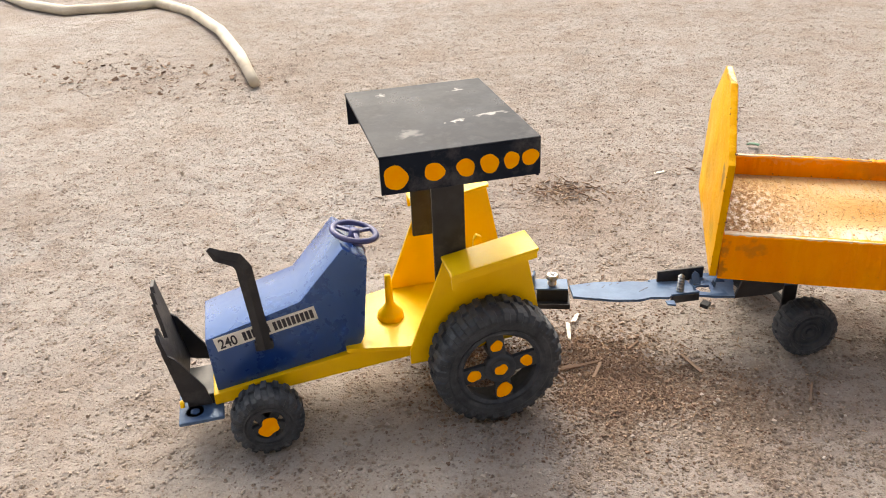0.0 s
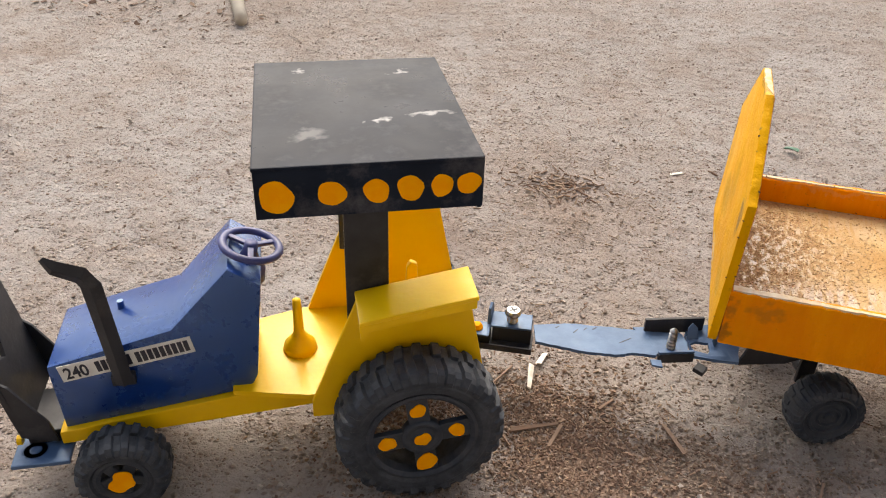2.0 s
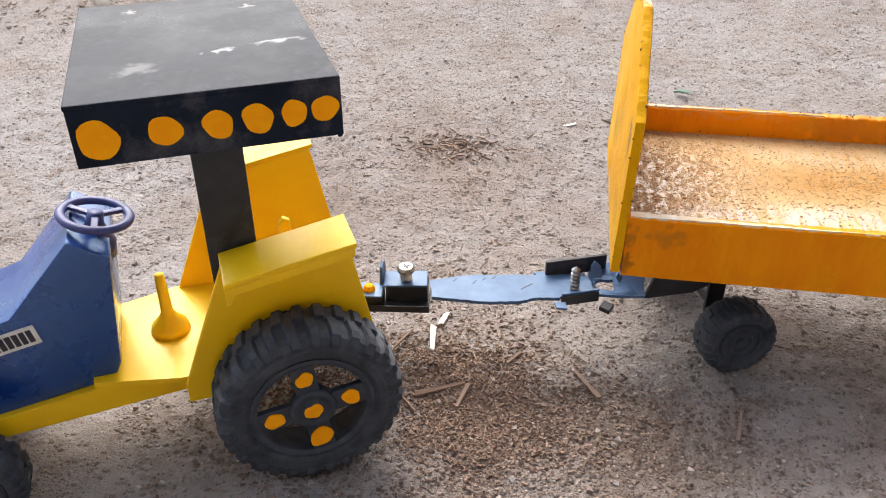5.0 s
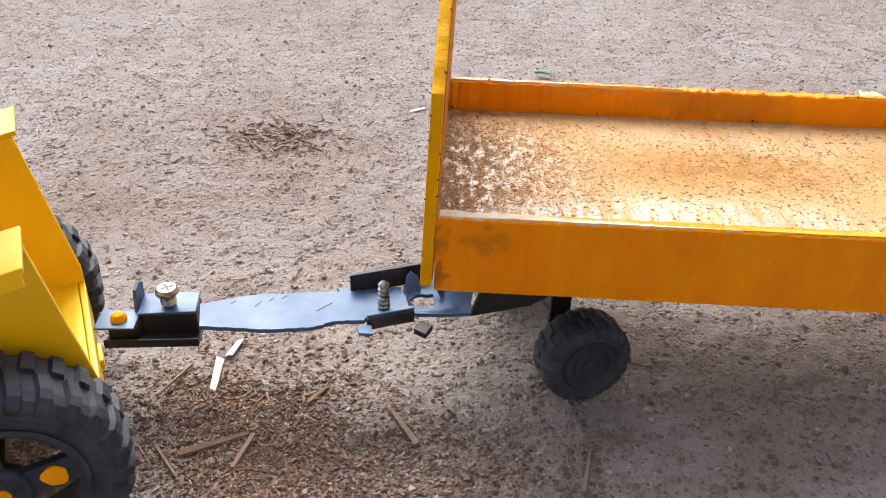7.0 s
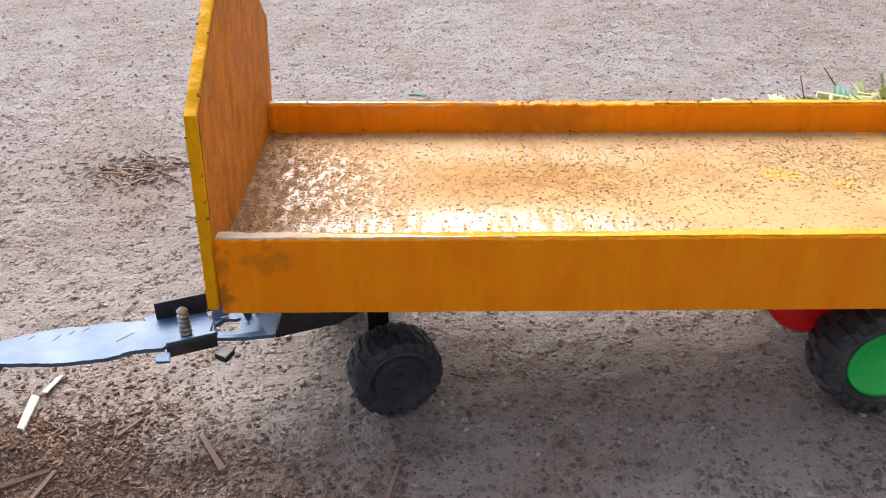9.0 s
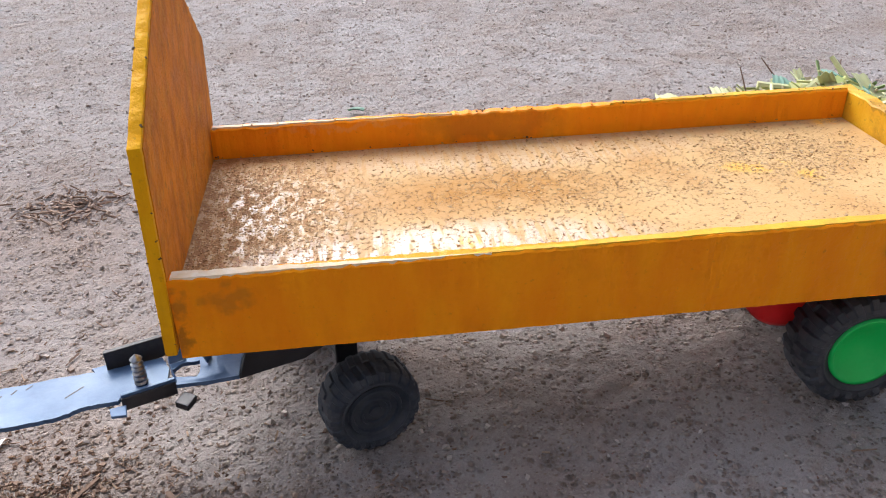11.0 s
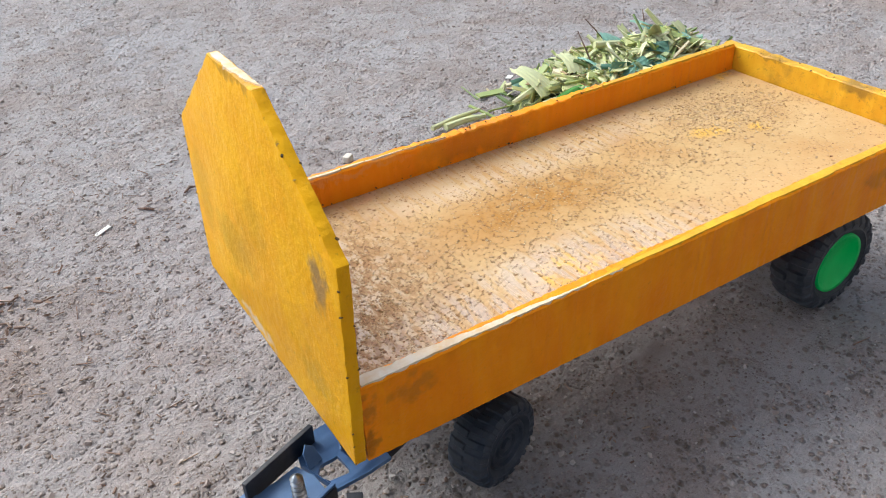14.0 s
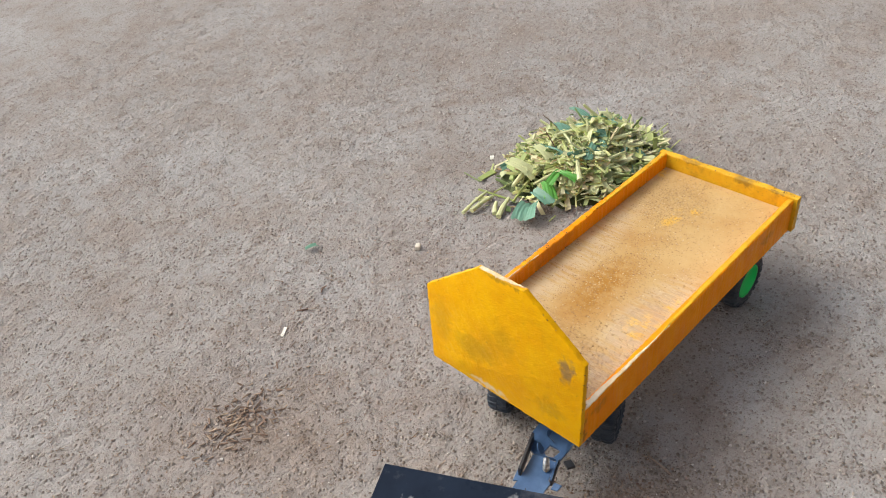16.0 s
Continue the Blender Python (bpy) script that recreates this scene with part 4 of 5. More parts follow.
# steering bogie under the front
bogie = new("front_bogie")
bogie.empty_display_size = 0.01
bogie.parent = trailer
bogie.matrix_local = pose(0.062, 0.075, -0.0030, 0, 0, 198)
part("channel", plate([(-0.012, 0.0500), (0.030, 0.0500), (0.040, 0.0540), (0.034, 0.0690), (-0.006, 0.0700)], 0.003, 0.0006, Matrix.Translation((0, -0.023, 0))), M_black, bogie)
part("channel_base", box((-0.014, -0.023, 0.0490), (0.030, 0.023, 0.0515)), M_scrap, bogie)
part("turntable", lathe([(0, 0.0690), (0.022, 0.0690), (0.022, 0.0975), (0, 0.0975)], 32, False, Matrix.Rotation(radians(90), 4, "X")), M_black, bogie)
part("front_axle", tube([(0, -0.050, 0.0270), (0, 0.050, 0.0270)], 0.003, 10), M_black, bogie)
for s in (-1, 1):
    part("axle_leg", box((-0.006, s * 0.0210 - 0.0015, 0.022), (0.006, s * 0.0210 + 0.0015, 0.0510)), M_black, bogie)
for side in (1, -1):
    bm = tyre_mesh(0.0245, 0.022, 0.0138, 22, 0.0009, dish=0.003)
    d = lathe([(0, -0.0010), (0.0030, -0.0010), (0.0034, -0.0026), (0.0060, -0.0026), (0.0066, -0.0012), (0.0076, -0.0012), (0.0084, -0.0024), (0.0112, -0.0022), (0.0118, -0.0006), (0.0132, -0.0004), (0.0138, -0.0016), (0.0142, -0.0016), (0.0142, -0.015), (0, -0.015)], 32, False)
    me2 = bpy.data.meshes.new("tmp")
    d.to_mesh(me2)
    d.free()
    bm.from_mesh(me2)
    bpy.data.meshes.remove(me2)
    ob = part("front_wheel", bm, M_wheel, bogie, "small black moulded wheel with rings")
    ob.matrix_local = pose(0, side * 0.064, 0.0270, 0, 0, 0 if side > 0 else 180)

# drawbar: a scraped strip between two screws
drawbar = new("drawbar")
drawbar.empty_display_size = 0.01
drawbar.parent = trailer
drawbar.matrix_local = pose(-0.0250, 0.0190, 0, 0, 0, 6.7) @ Matrix.Diagonal((0.90, 0.90, 0.93, 1)) @ pose(0.0200, -0.0060, 0)
rng = random.Random(11)
top, bot = [], []
TOP = ((-0.122, 0.0130), (-0.095, 0.0205), (-0.063, 0.0225), (-0.040, 0.0225), (-0.011, 0.0265), (-0.0065, 0.0150))
BOT = ((-0.119, -0.0070), (-0.0995, -0.0095), (-0.081, -0.0114), (-0.058, -0.0100), (-0.047, -0.0052), (-0.031, -0.0046), (-0.029, -0.0020), (-0.0040, 0.0028))
for line, out in ((TOP, top), (BOT, bot)):
    for (xa, ya), (xb, yb) in zip(line, line[1:]):
        for i in range(7):
            t = i / 7
            out.append((xa + (xb - xa) * t + rng.uniform(-0.0003, 0.0003), ya + (yb - ya) * t + rng.uniform(-0.0004, 0.0004)))
bm = plate(top + bot[::-1], 0.0024, 0.0004)
bm.transform(Matrix.Translation((0, 0, 0.0556)) @ Matrix.Rotation(radians(-90), 4, "X"))
strip = part("strip", bm, M_scrap, drawbar, "scraped blue-grey strip cut by hand")
for x, y, ln, a in ((-0.053, 0.008, 0.011, 42), (-0.083, 0.016, 0.004, 55), (-0.090, 0.012, 0.006, 60), (-0.076, 0.018, 0.004, 48), (-0.104, 0.014, 0.004, 50)):
    part("knife_cut", box((-ln / 2, -0.0003, -0.0002), (ln / 2, 0.0003, 0.0002), pose(x, y, 0.0556, 0, 0, a), 0), M_black, strip)


def screw(parent, x, y, z, h, r, head_up):
    """A threaded screw; the cross-headed end or the point looks up."""
    prof = [(0, 0)]
    if head_up:
        prof = [(0, h), (r * 1.5, h), (r * 1.9, h - r * 0.5), (r * 1.9, h - r), (r, h - r * 1.1)]
        for i in range(4):
            zz = (h - r * 1.2) * (1 - i / 4)
            prof += [(r * 1.35, zz), (r, zz - h * 0.06)]
        prof += [(r, 0), (0, 0)]
    else:
        prof = [(0, h), (r * 0.35, h * 0.95)]
        for i in range(6):
            zz = h * (0.90 - 0.15 * i)
            prof += [(r * (0.75 + 0.06 * i), zz), (r * (1.15 + 0.03 * i), zz - h * 0.06)]
        prof += [(r, 0), (0, 0)]
    ob = part("screw", lathe(prof, 16, False, pose(x, y, z) @ Matrix.Rotation(radians(90), 4, "X")), M_steel, parent, "zinc screw")
    if head_up:
        bm = bmesh.new()
        add_box(bm, (-r * 1.1, -r * 0.22, 0), (r * 1.1, r * 0.22, r * 0.12), pose(x, y, z + h - r * 0.06, 0, 0, 30), 0)
        add_box(bm, (-r * 0.22, -r * 1.1, 0), (r * 0.22, r * 1.1, r * 0.12), pose(x, y, z + h - r * 0.05, 0, 0, 30), 0)
        part("cross_slot", bm, M_black, ob)
    return ob


screw(drawbar, -0.0200, 0.0060, 0.0556, 0.0185, 0.0028, False)
# bracket at the tractor end
bm = bmesh.new()
add_box(bm, (-0.1530, 0.0060, 0.0410), (-0.1230, 0.0215, 0.0543), None, 0.0008)
add_box(bm, (-0.1720, -0.0030, 0.0400), (-0.1215, 0.0215, 0.0420), None, 0.0005)
add_box(bm, (-0.1720, -0.0045, 0.0400), (-0.1215, -0.0031, 0.0450), None, 0.0004)
add_box(bm, (-0.1700, 0.0000, 0.0421), (-0.1540, 0.0110, 0.0509), None, 0.0006)
bracket = part("bracket", bm, M_black, drawbar, "folded black bracket with scraped top")
part("top_plate", box((-0.1545, 0.0050, 0.0544), (-0.1235, 0.0240, 0.0560), pose(-0.139, 0.0145, 0, 0, 0, 2) @ pose(0.139, -0.0145, 0), 0.0004), M_scrap, bracket, "scraped blue-grey plate")
part("upright_tab", plate([(0, 0), (0.013, 0), (0.013, 0.014), (0.009, 0.017), (0.003, 0.015)], 0.0022, 0.0004, pose(-0.1555, 0.010, 0.0500, 0, 0, 84)), M_scrap, bracket)
part("bolt_plate", box((-0.1760, -0.0035, 0.0510), (-0.1545, 0.0135, 0.0524), pose(-0.165, 0.005, 0, 0, 0, -2) @ pose(0.165, -0.005, 0), 0.0005), M_scrap, bracket, "scraped grey plate under the bolt")
part("back_flange", box((-0.1500, 0.0216, 0.0420), (-0.1280, 0.0232, 0.0540), None, 0.0004), M_black, bracket)
screw(drawbar, -0.1385, 0.0120, 0.0560, 0.0115, 0.0033, True)
part("bolt_head", lathe([(0, 0.0042), (0.0030, 0.0038), (0.0044, 0.0015), (0.0044, 0), (0, 0)], 12, False, pose(-0.1645, 0.0045, 0.0524, 90, 0, 0)), M_spot, bracket, "yellow painted bolt head")
# folded frame round the drawbar's rear screw, open in the middle
rng = random.Random(21)
OUT = ((-0.0030, 0.0010), (0.0130, -0.0005), (0.0290, 0.0008), (0.0300, 0.0130), (0.0330, 0.0260), (0.0330, 0.0420), (0.0100, 0.0420), (-0.0060, 0.0360), (-0.0080, 0.0260))
IN_ = ((-0.0030, 0.0090), (0.0070, 0.0062), (0.0090, 0.0080), (0.0088, 0.0135), (0.0080, 0.0190), (0.0060, 0.0195), (0.0020, 0.0195), (-0.0016, 0.0192), (-0.0058, 0.0150))
bm = bmesh.new()
rows = []
for (xa, ya), (xb, yb) in zip(OUT, IN_):
    rows.append([bm.verts.new((xa + (xb - xa) * t + rng.uniform(-0.0006, 0.0006), ya + (yb - ya) * t + rng.uniform(-0.0006, 0.0006), 0.0548 + rng.uniform(-0.0012, 0.0014) * (1 if 0 < k < 5 else 0.4))) for k, t in enumerate((0, 0.2, 0.4, 0.6, 0.8, 1.0))])
for a, b in zip(rows, rows[1:] + rows[:1]):
    for q in range(5):
        bm.faces.new((a[q], b[q], b[q + 1], a[q + 1]))
ex = bmesh.ops.extrude_face_region(bm, geom=list(bm.faces))
bmesh.ops.translate(bm, vec=(0, 0, -0.0022), verts=[g for g in ex["geom"] if isinstance(g, bmesh.types.BMVert)])
bmesh.ops.recalc_face_normals(bm, faces=bm.faces)
frame_part = smooth(part("hinge_frame", bm, M_scrap, drawbar, "crumpled melted blue-grey plate with a torn hole"), 60)
part("side_flange", plate([(0, 0), (0.036, 0), (0.048, 0.004), (0.048, 0.0165), (0.006, 0.0165)], 0.0026, 0.0004, pose(0.0285, 0.0020, 0.0515, 0, 0, 14)), M_black, frame_part)
part("side_flange", plate([(-0.026, 0), (0.020, 0), (0.020, 0.0125), (-0.026, 0.0125)], 0.0026, 0.0004, pose(-0.0135, 0.0300, 0.0530, 0, 0, 15)), M_black, frame_part)
part("front_flange", box((0, 0, 0), (0.0270, 0.0030, 0.0072), pose(-0.0290, -0.0060, 0.0495, 0, 0, 15), 0.0005), M_black, frame_part)
part("folded_lip", box((0, 0, 0), (0.0270, 0.0022, 0.0018), pose(-0.0290, -0.0052, 0.0567, 0, 0, 15), 0.0004), M_scrap, frame_part)
part("scrap_tab", plate([(-0.0350, -0.0080), (-0.0270, -0.0070), (-0.0262, -0.0150), (-0.0336, -0.0142)], 0.0016, 0.0003, Matrix.Translation((0, 0, 0.0540)) @ Matrix.Rotation(radians(-90), 4, "X")), M_scrap, frame_part)
part("scrap_tab", plate([(-0.0470, 0.0270), (-0.0340, 0.0300), (-0.0340, 0.0220), (-0.0440, 0.0215)], 0.0016, 0.0003, Matrix.Translation((0, 0, 0.0550)) @ Matrix.Rotation(radians(-90), 4, "X")), M_scrap, frame_part)
part("scrap_tab", plate([(-0.0040, -0.0085), (0.0005, -0.0010), (0.0068, -0.0060), (0.0024, -0.0135)], 0.0035, 0.0005, Matrix.Translation((0, 0, 0.0520)) @ Matrix.Rotation(radians(-90), 4, "X")), M_black, frame_part)
part("torn_wing", plate([(0, 0), (0.009, 0.0005), (0.008, 0.009), (0.004, 0.0125), (0.0008, 0.009)], 0.0010, 0.0003, pose(-0.0070, 0.0195, 0.0552, -25, 0, 12)), M_scrap, frame_part)
part("torn_wing", plate([(0, 0), (0.006, 0.001), (0.0055, 0.006), (0.001, 0.005)], 0.0010, 0.0003, pose(0.0130, 0.0150, 0.0556, -40, 0, 60)), M_scrap, frame_part)
part("torn_wing", plate([(0, 0), (0.010, 0.000), (0.007, 0.005), (0.002, 0.004)], 0.0010, 0.0003, pose(0.0150, 0.0240, 0.0556, -50, 0, 10)), M_scrap, frame_part)


# ---- loose material ----
def chip_verts(rng, c, ln, wd, th, yaw, pitch, bend=0.0):
    m = Matrix.Translation(c) @ Euler((rng.uniform(-0.6, 0.6), pitch, yaw)).to_matrix().to_4x4()
    q = min(wd, ln) * 0.22
    return [tuple(m @ Vector((p[0] + rng.uniform(-q, q), p[1] + rng.uniform(-q, q), p[2] * rng.uniform(0.6, 1.2)))) for p in ((-ln / 2, -wd / 2, -th), (ln / 2, -wd / 2 * 0.8, -th), (ln / 2, wd / 2 * 0.8, -th), (-ln / 2, wd / 2, -th),
                                            (-ln / 2, -wd / 2, th), (ln / 2, -wd / 2 * 0.8, th + bend), (ln / 2, wd / 2 * 0.8, th + bend), (-ln / 2, wd / 2, th))]


FACES = ((0, 3, 2, 1), (4, 5, 6, 7), (0, 1, 5, 4), (1, 2, 6, 5), (2, 3, 7, 6), (3, 0, 4, 7))


def pieces_object(name, chunks, material, parent=None):
    vs, fs = [], []
    for c in chunks:
        o = len(vs)
        vs += c
        fs += [tuple(o + k for k in f) for f in FACES]
    me = bpy.data.meshes.new(name)
    me.from_pydata(vs, [], fs)
    me.materials.append(material)
    ob = new(name, me)
    if parent is not None:
        ob.parent = parent
    return ob


HX, HY = 0.468, 0.328
heap = thing("fodder_heap", pose(HX, HY, 0), "loose heap of chopped green and yellow fodder stalks on soil", "fodder heap")


def heap_top(x, y):
    a = math.radians(22)
    u, v = math.cos(a) * x - math.sin(a) * y, math.sin(a) * x + math.cos(a) * y
    r = math.hypot(u / 0.138, v / 0.098)
    return 0.064 * max(0.0, 1 - r ** 1.5) * (0.85 + 0.25 * math.sin(u * 40) * math.sin(v * 47 + 1)), r


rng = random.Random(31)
# added filler inside the heap, coloured dark as shade in the gaps
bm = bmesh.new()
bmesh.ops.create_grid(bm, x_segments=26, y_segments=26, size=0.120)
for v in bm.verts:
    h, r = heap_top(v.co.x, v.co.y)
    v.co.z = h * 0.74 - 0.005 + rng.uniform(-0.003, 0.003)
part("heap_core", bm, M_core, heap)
stalks, k = [], 0
while k < 1700:
    x, y = rng.gauss(0, 0.066), rng.gauss(0, 0.050)
    h, r = heap_top(x, y)
    if r > 1.30 or (r > 0.95 and rng.random() < 0.75):
        continue
    k += 1
    long = k % 6 == 0
    ln = (rng.uniform(0.028, 0.056) if long else rng.choice((0.010, 0.016, 0.022, 0.032))) * rng.uniform(0.7, 1.3)
    wd = (rng.uniform(0.0016, 0.0036) if long else rng.choice((0.0016, 0.0034, 0.006, 0.009))) * rng.uniform(0.7, 1.2)
    stalks.append(chip_verts(rng, (x, y, h * rng.uniform(0.72, 1.02) + 0.003), ln, wd, rng.uniform(0.0004, 0.0015) if long else rng.uniform(0.0003, 0.0010), rng.uniform(0, 6.28), rng.gauss(0, 0.38), rng.uniform(-0.001, 0.001)))
st = tagged(pieces_object("chopped_fodder", stalks, M_fodder, heap), "chopped yellow-green stalks", kind="stuff")


def leaf(parent, x, y, z, ln, wd, yaw, pitch, roll, mat, name="leaf_scrap"):
    """A chopped piece of maize leaf: straight sides, torn ends, ribbed along its length and slightly folded."""
    rg = random.Random(int((x + 1) * 91000 + (y + 1) * 37000))
    n_w = max(4, int(wd / 0.0025))
    fold, twist = rg.uniform(-0.25, 0.45), rg.uniform(-0.5, 0.5)
    bm = bmesh.new()
    rows = []
    ends = [[rg.uniform(-0.12, 0.12) for _ in range(n_w + 1)] for _ in (0, 1)]
    skew = rg.uniform(-0.30, 0.30)
    for i in range(7):
        t = i / 6
        row = []
        for j2 in range(n_w + 1):
            s = j2 / n_w - 0.5
            u = (t - 0.5) * (1 + (ends[0][j2] if t < 0.5 else ends[1][j2])) + skew * s * wd / ln
            w = s * wd * (1.0 - 0.25 * t)
            zz = abs(s) * wd * fold + 0.0005 * (j2 % 2) + twist * s * (t - 0.5) * wd - 0.08 * ln * (2 * t - 1) ** 2
            row.append(bm.verts.new((ln * u, w, zz)))
        rows.append(row)
    for a, b in zip(rows, rows[1:]):
        for j2 in range(n_w):
            bm.faces.new((a[j2], b[j2], b[j2 + 1], a[j2 + 1]))
    ex = bmesh.ops.extrude_face_region(bm, geom=list(bm.faces))
    bmesh.ops.translate(bm, vec=(0, 0, 0.0004), verts=[g for g in ex["geom"] if isinstance(g, bmesh.types.BMVert)])
    bmesh.ops.recalc_face_normals(bm, faces=bm.faces)
    ob = part(name, bm, mat, parent)
    ob.matrix_local = pose(x, y, z, roll, pitch, yaw)
    return ob


for k in range(150):
    while True:
        x, y = rng.gauss(0, 0.057), rng.gauss(0, 0.045)
        h, r = heap_top(x, y)
        if r < 1.0:
            break
    leaf(heap, x, y, h + 0.003, rng.uniform(0.016, 0.038), rng.uniform(0.006, 0.016), rng.uniform(0, 360), rng.gauss(0, 26), rng.gauss(0, 28), M_leaf if k % 5 == 0 else M_pale_leaf)
STALKS = ((0.073, -0.022, 0.080, 140, -38), (0.045, 0.012, 0.060, 128, -46), (0.088, -0.010, 0.050, 165, -30), (-0.172, 0.062, 0.060, 8, 0), (-0.168, 0.052, 0.046, 2, 2), (-0.158, 0.022, 0.042, 20, -4), (-0.166, 0.030, 0.026, 35, -2), (0.075, 0.060, 0.075, 140, -24), (0.095, 0.030, 0.060, 150, -26), (0.03, 0.075, 0.060, 110, -30),
          (0.03, -0.05, 0.045, 310, -10), (-0.02, -0.05, 0.055, 340, -8), (-0.105, 0.035, 0.045, 190, 8), (-0.09, 0.000, 0.045, 160, 10), (-0.05, 0.03, 0.065, 20, -12), (0.0, 0.02, 0.065, 340, 6), (-0.06, -0.03, 0.055, 40, -14), (0.02, -0.035, 0.05, 330, -8), (-0.03, 0.0, 0.05, 70, -20))
for x, y, ln, yaw, pitch in STALKS:
    h, r = heap_top(x, y)
    w = rng.uniform(0.0024, 0.0042)
    part("long_stalk", tube([(-ln / 2, 0, 0), (0, 0.001, 0.001), (ln / 2, 0, 0)], [w, w * 0.9, w * 0.65], 7), M_pale_leaf, heap).matrix_local = pose(x, y, max(h, 0) + 0.005, 0, pitch, yaw)
# thin dry stems that stick out of the top
for x, y, ln, yaw, pitch in ((0.060, 0.050, 0.070, 60, -52), (-0.040, 0.030, 0.045, 100, -60), (0.000, 0.060, 0.040, 130, -48)):
    h, r = heap_top(x, y)
    part("dry_stem", tube([(-ln / 2, 0, 0), (0, 0.001, 0.001), (ln / 2, 0.002, 0)], [0.0009, 0.0008, 0.0005], 6), M_clod, heap, "thin dark dry stem").matrix_local = pose(x, y, h + 0.018, 0, pitch, yaw)
# the larger torn sheets that stand out
BIG = ((-0.152, -0.014, 0.011, 0.042, 0.034, 25, 2, -14, M_leaf), (-0.128, -0.020, 0.024, 0.034, 0.016, 80, -8, -20, M_leaf), (-0.098, 0.034, 0.037, 0.046, 0.030, 100, -20, 8, M_pale_leaf), (-0.062, 0.026, 0.047, 0.032, 0.022, 80, -17, 14, M_pale_leaf),
       (0.000, 0.040, 0.052, 0.030, 0.024, 70, -6, 12, M_leaf), (0.050, 0.045, 0.052, 0.040, 0.018, 80, -6, 12, M_leaf), (-0.050, 0.006, 0.046, 0.052, 0.006, 85, -6, 12, M_leaf), (-0.112, -0.020, 0.028, 0.034, 0.020, 50, -10, 10, M_fresh), (-0.094, -0.016, 0.037, 0.034, 0.012, 10, -4, 14, M_fresh),
       (-0.082, -0.030, 0.037, 0.026, 0.012, 100, -13, -14, M_fresh), (0.010, 0.000, 0.061, 0.030, 0.016, 40, -6, 10, M_pale_leaf), (0.085, 0.010, 0.042, 0.044, 0.020, 120, -17, 8, M_pale_leaf), (-0.030, -0.030, 0.052, 0.036, 0.014, 20, -8, 16, M_leaf), (0.040, -0.020, 0.056, 0.034, 0.018, 150, -10, -10, M_pale_leaf))
for x, y, z, ln, wd, yaw, pitch, roll, mat in BIG:
    leaf(heap, x, y, z, ln, wd, yaw, pitch, roll, mat)


def gz(x, y):
    return float(ground_height(x, y))


# straw and clods strewn over the soil
rng = random.Random(41)
bits, clods, crumbs = [], [], []
for k in range(5200):
    if k % 3 == 0:
        x, y = rng.gauss(-0.10, 0.065), rng.gauss(-0.03, 0.040)
    elif k % 3 == 1:
        x, y = rng.gauss(-0.2, 0.22), rng.gauss(0.33, 0.16)
    else:
        x, y = rng.uniform(-0.95, 0.95), rng.uniform(-0.35, 1.5)
    ln = rng.choice((0.0016, 0.0022, 0.0028, 0.0034, 0.0095 if k % 4 == 0 else 0.0025)) * rng.uniform(0.6, 1.4)
    bits.append(chip_verts(rng, (x, y, gz(x, y) + 0.0009), ln, rng.uniform(0.0004, 0.0010), 0.0003, rng.uniform(0, 6.28), rng.gauss(0, 0.15)))
for k in range(150):
    x, y = rng.gauss(-0.145, 0.026), rng.gauss(0.325, 0.016)
    bits.append(chip_verts(rng, (x, y, gz(x, y) + 0.0015), rng.uniform(0.003, 0.011), rng.uniform(0.0008, 0.002), 0.0006, rng.uniform(0, 6.28), rng.gauss(0, 0.25)))
tagged(pieces_object("straw_litter", bits, M_straw), "scattered dry straw and chaff on the soil", "straw litter", kind="stuff")
for k in range(30000):
    if k % 2 == 0:
        x, y = rng.gauss(-0.10, 0.060), rng.gauss(-0.040, 0.038)
        if rng.random() > 0.55 + 0.9 * float(value_noise(x * 30, y * 30, 2)):
            continue
        s = 0.0004 + 0.0009 * rng.random() ** 2
    else:
        x, y = rng.uniform(-0.80, 0.90), rng.uniform(-0.30, 1.2)
        s = 0.0005 + 0.0013 * rng.random() ** 5
    (crumbs if k % 2 else clods).append(chip_verts(rng, (x, y, gz(x, y) + s * 0.3), s * 1.9, s * 1.6, s * 0.75, rng.uniform(0, 6.28), rng.uniform(-0.7, 0.7)))
tagged(pieces_object("pale_soil_crumbs", crumbs, M_crumb), "pale crumbs of dry trodden soil", "soil crumbs", kind="stuff")
tagged(pieces_object("soil_crumbs", clods, M_clod), "crumbs and small clods of dry soil", "soil crumbs", kind="stuff")

# single scraps that stand out
for x, y, ln, wd, yaw, dark in ((-0.116, 0.020, 0.024, 0.0042, 97, 0), (-0.112, 0.042, 0.013, 0.004, 80, 0), (-0.136, 0.012, 0.024, 0.003, 70, 1), (-0.103, -0.030, 0.028, 0.005, 30, 1),
                               (-0.012, -0.012, 0.024, 0.0050, 122, 1), (0.078, -0.034, 0.024, 0.0030, 78, 1), (-0.088, -0.034, 0.020, 0.004, 80, 1), (-0.123, -0.043, 0.022, 0.003, 130, 1), (-0.060, 0.010, 0.014, 0.003, 60, 1)):
    r2 = random.Random(int((x + 1) * 1e5))
    ob = pieces_object("straw_piece", [chip_verts(r2, (0, 0, 0), ln * 1.2, wd * (1.0 if not dark else 0.6), 0.0005, radians(yaw), 0.05)], M_white if not dark else M_clod)
    ob.location = (x, y, gz(x, y) + 0.0022)
    tagged(ob, "split pale straw lying on soil" if not dark else "brown dry straw lying on soil", "straw", "straw pieces by the drawbar")
lf = leaf(None, 0.088, 0.495, gz(0.088, 0.495) + 0.004, 0.016, 0.009, 160, 3, 6, M_leaf, "leaf_shred")
tagged(lf, "small blue-green torn leaf shred on soil", "leaf")
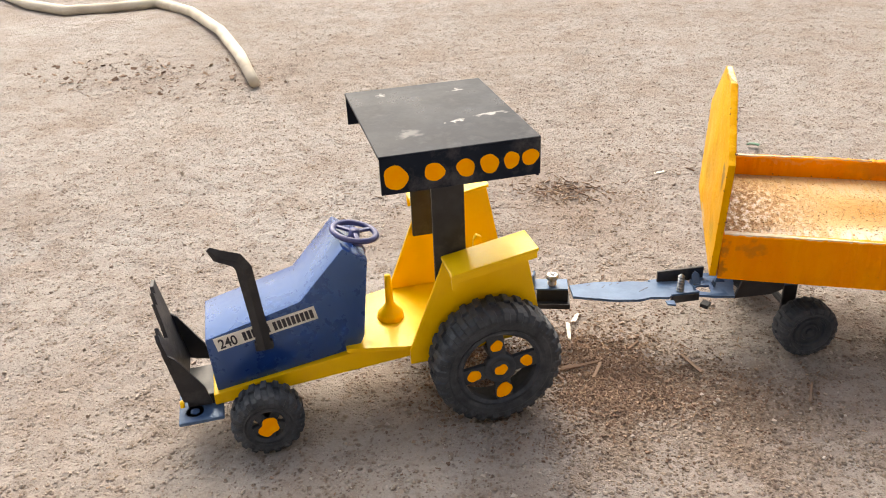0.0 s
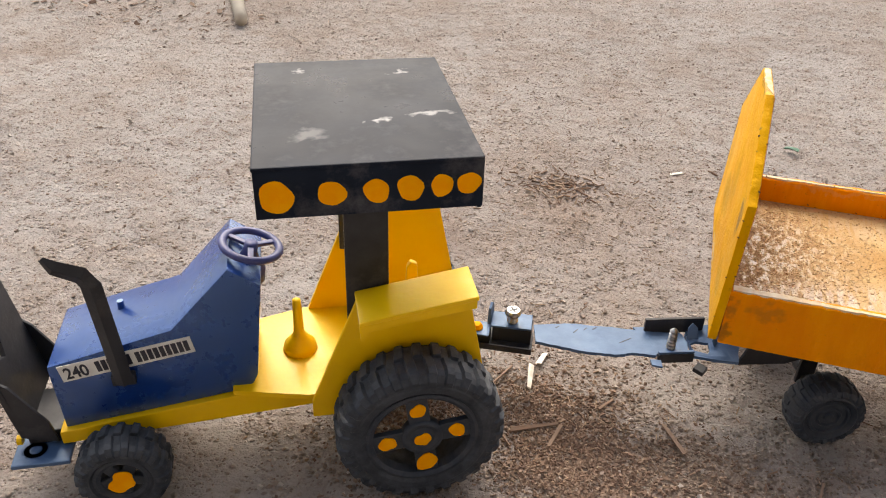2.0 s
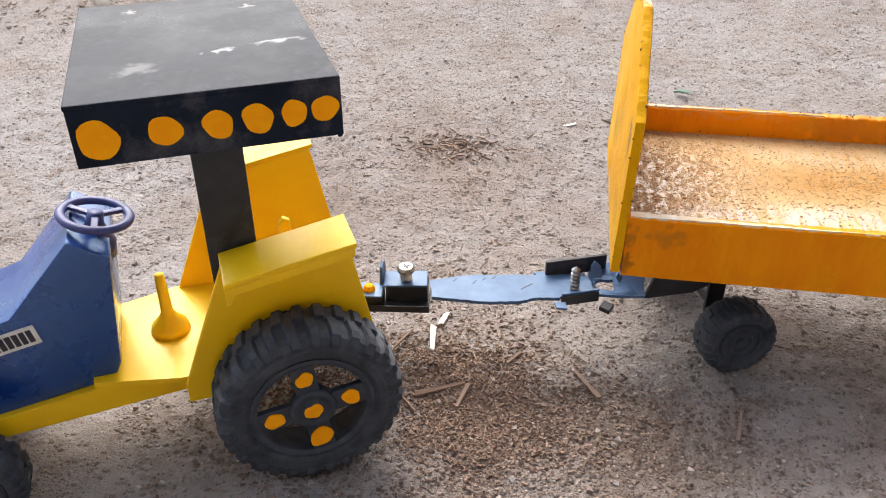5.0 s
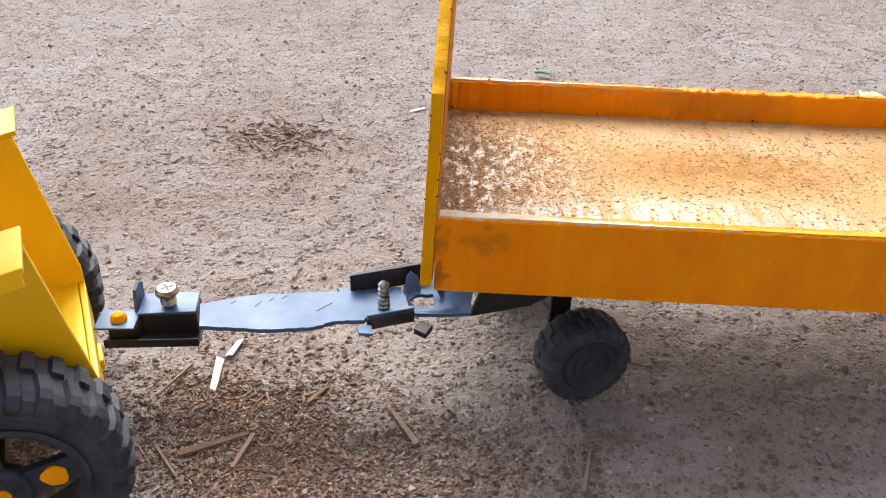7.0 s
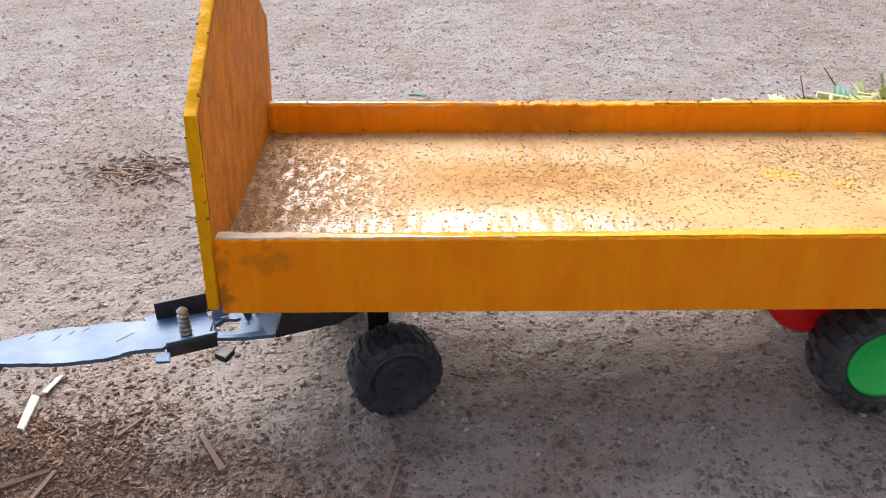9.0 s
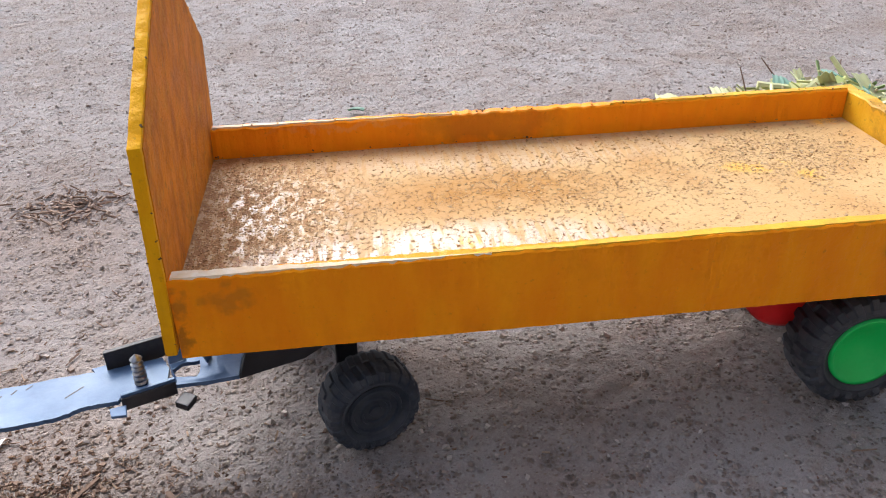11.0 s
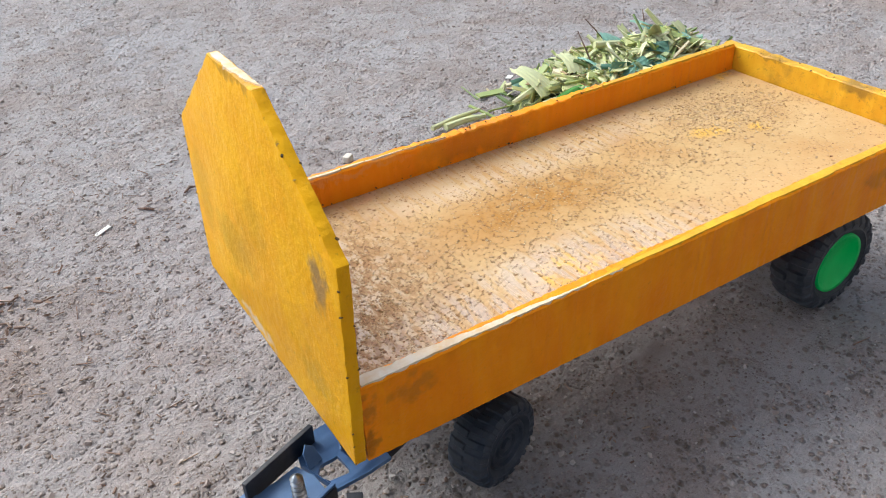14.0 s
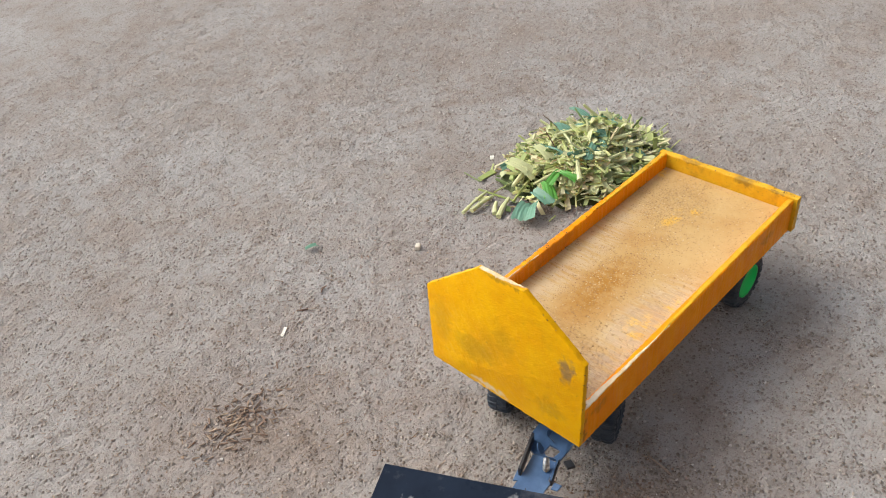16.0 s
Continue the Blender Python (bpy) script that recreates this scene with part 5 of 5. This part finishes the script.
for nm, x, y, s in (("husk_chip", 0.405, 0.453, (0.010, 0.006, 0.0015)), ("husk_chip", -0.034, 0.398, (0.016, 0.004, 0.001)), ("stalk_cube", 0.177, 0.384, (0.010, 0.007, 0.0070))):
    bm = box((-s[0] / 2, -s[1] / 2, 0), (s[0] / 2, s[1] / 2, s[2]), None, 0.0024)
    ob = part(nm, bm, M_white if nm == "husk_chip" else M_bark, None)
    ob.matrix_world = pose(x, y, gz(x, y) - 0.0003, 0, 0, 35)
    tagged(ob, "pale dry husk chip lying on soil" if nm == "husk_chip" else "short cut piece of pale stalk on soil", "husk")
for x, y, ln, yaw in ((0.045, 0.418, 0.014, 20), (0.004, 0.410, 0.014, 140)):
    ob = part("twig", tube([(-ln / 2, 0, 0), (0, 0.002, 0.0015), (ln / 2, 0, 0)], [0.0009, 0.0013, 0.0006], 6), M_clod, None)
    ob.matrix_world = pose(x, y, gz(x, y) + 0.001, 0, 0, yaw)
    tagged(ob, "thin dark broken twig lying on soil", "twig", "twigs")

# dark leaf litter blown together
rng = random.Random(61)
leaves = []
for k in range(170):
    a, q = rng.uniform(0, 6.28), rng.random() ** 0.6
    x, y = -0.96 + 0.24 * q * math.cos(a) + rng.gauss(0, 0.02), 0.75 + 0.11 * q * math.sin(a) + rng.gauss(0, 0.02)
    s = rng.uniform(0.003, 0.011)
    leaves.append(chip_verts(rng, (x, y, gz(x, y) + 0.002), s, s * rng.uniform(0.3, 0.7), 0.0005, rng.uniform(0, 6.28), rng.gauss(0, 0.3)))
tagged(pieces_object("leaf_litter", leaves, M_clod), "dark dry leaf litter blown together on soil", "leaf litter", kind="stuff")

# peeled branch far off
pts_b = [(-1.805, 1.408), (-1.622, 1.286), (-1.454, 1.215), (-1.355, 1.259), (-1.268, 1.325), (-1.091, 1.174), (-0.953, 1.038), (-0.826, 0.863), (-0.725, 0.704)]
bm = tube([(x, y, gz(x, y) + 0.012) for x, y in pts_b], [0.012, 0.012, 0.013, 0.012, 0.013, 0.012, 0.012, 0.012, 0.010], 10)
tagged(part("branch", smooth_bm(bm), M_bark, None), "long peeled pale crooked branch lying on soil", "branch")

# grime stuck along the worn edges of the boards
rng = random.Random(71)
grime = []
for k in range(170):
    t = rng.random()
    if k % 4 == 0:
        p = (rng.uniform(0.01, L_), 0.1553 + rng.uniform(0.0005, 0.0068), ZT_FAR + 0.0009)
    elif k % 4 == 1:
        p = (L_ + rng.uniform(0.0002, 0.0088), rng.uniform(-0.002, 0.165), 0.1207)
    elif k % 4 == 2:
        (ya, za), (yb, zb_) = rng.choice(((cor[1], cor[2]), (cor[3], cor[4]), (cor[4], cor[5]), (cor[0], cor[1]), (cor[4], cor[5])))
        zz = za + (zb_ - za) * t
        p = (rng.choice((-0.0053, -0.0051, -0.0003)) + (zz - 0.10) * 0.035, ya + (yb - ya) * t, zz)
    else:
        p = (0.002 + rng.random() ** 2 * 0.38, rng.choice((0.0078, 0.1548)), ZF + rng.uniform(0.0005, 0.0020))
    s = rng.uniform(0.0003, 0.0007)
    grime.append(chip_verts(rng, p, s * 2, s * 1.4, s * 0.5, rng.uniform(0, 6.28), rng.uniform(-0.6, 0.6)))
tagged(pieces_object("grime", grime, M_grime, trailer), "dark grime and chipped paint on the board edges", kind="stuff")

# coarse brown sand by the headboard and in a drift near the tail
rng = random.Random(53)
sand = []
for k in range(950):
    if k % 4 == 0:
        x, y = 0.003 + abs(rng.gauss(0, 0.045)), rng.uniform(0.012, 0.152)
    elif k % 4 == 1:
        x, y = rng.gauss(0.325, 0.028), rng.gauss(0.105, 0.018)
    else:
        t = rng.gauss(0.5, 0.24)
        x, y = 0.06 + 0.25 * t, 0.085 + 0.025 * t + rng.gauss(0, 0.022)
    if not (0.002 < x < 0.380 and 0.010 < y < 0.153):
        continue
    s = rng.uniform(0.0003, 0.0008) * (1.05 if k % 4 == 1 else 0.85)
    sand.append(chip_verts(rng, (x, y, ZF + s * 0.2), s * 1.8, s * 1.5, s * 0.5, rng.uniform(0, 6.28), rng.uniform(-0.3, 0.3)))
tagged(pieces_object("coarse_sand", sand, M_sand, trailer), "coarse brown sand on the tray", kind="stuff")

# sawdust strewn in the tray
rng = random.Random(51)
dust = []
for k in range(3200):
    x = rng.uniform(0.004, 0.38) if k % 3 else rng.gauss(0.22, 0.09)
    y = rng.uniform(0.010, 0.153) if k % 3 else rng.gauss(0.095, 0.03)
    if not (0.004 < x < 0.381 and 0.010 < y < 0.153) or float(value_noise(x * 60, y * 60, 4)) < rng.uniform(-0.5, 0.5):
        continue
    s = 0.0002 + 0.0006 * rng.random() ** 2
    dust.append(chip_verts(rng, (x, y, ZF + s * 0.25), s * 1.9, s * 1.4, s * 0.55, rng.uniform(0, 6.28), rng.uniform(-0.4, 0.4)))
tagged(pieces_object("sawdust", dust, M_dust, trailer), "sand and sawdust strewn on the tray", kind="stuff")
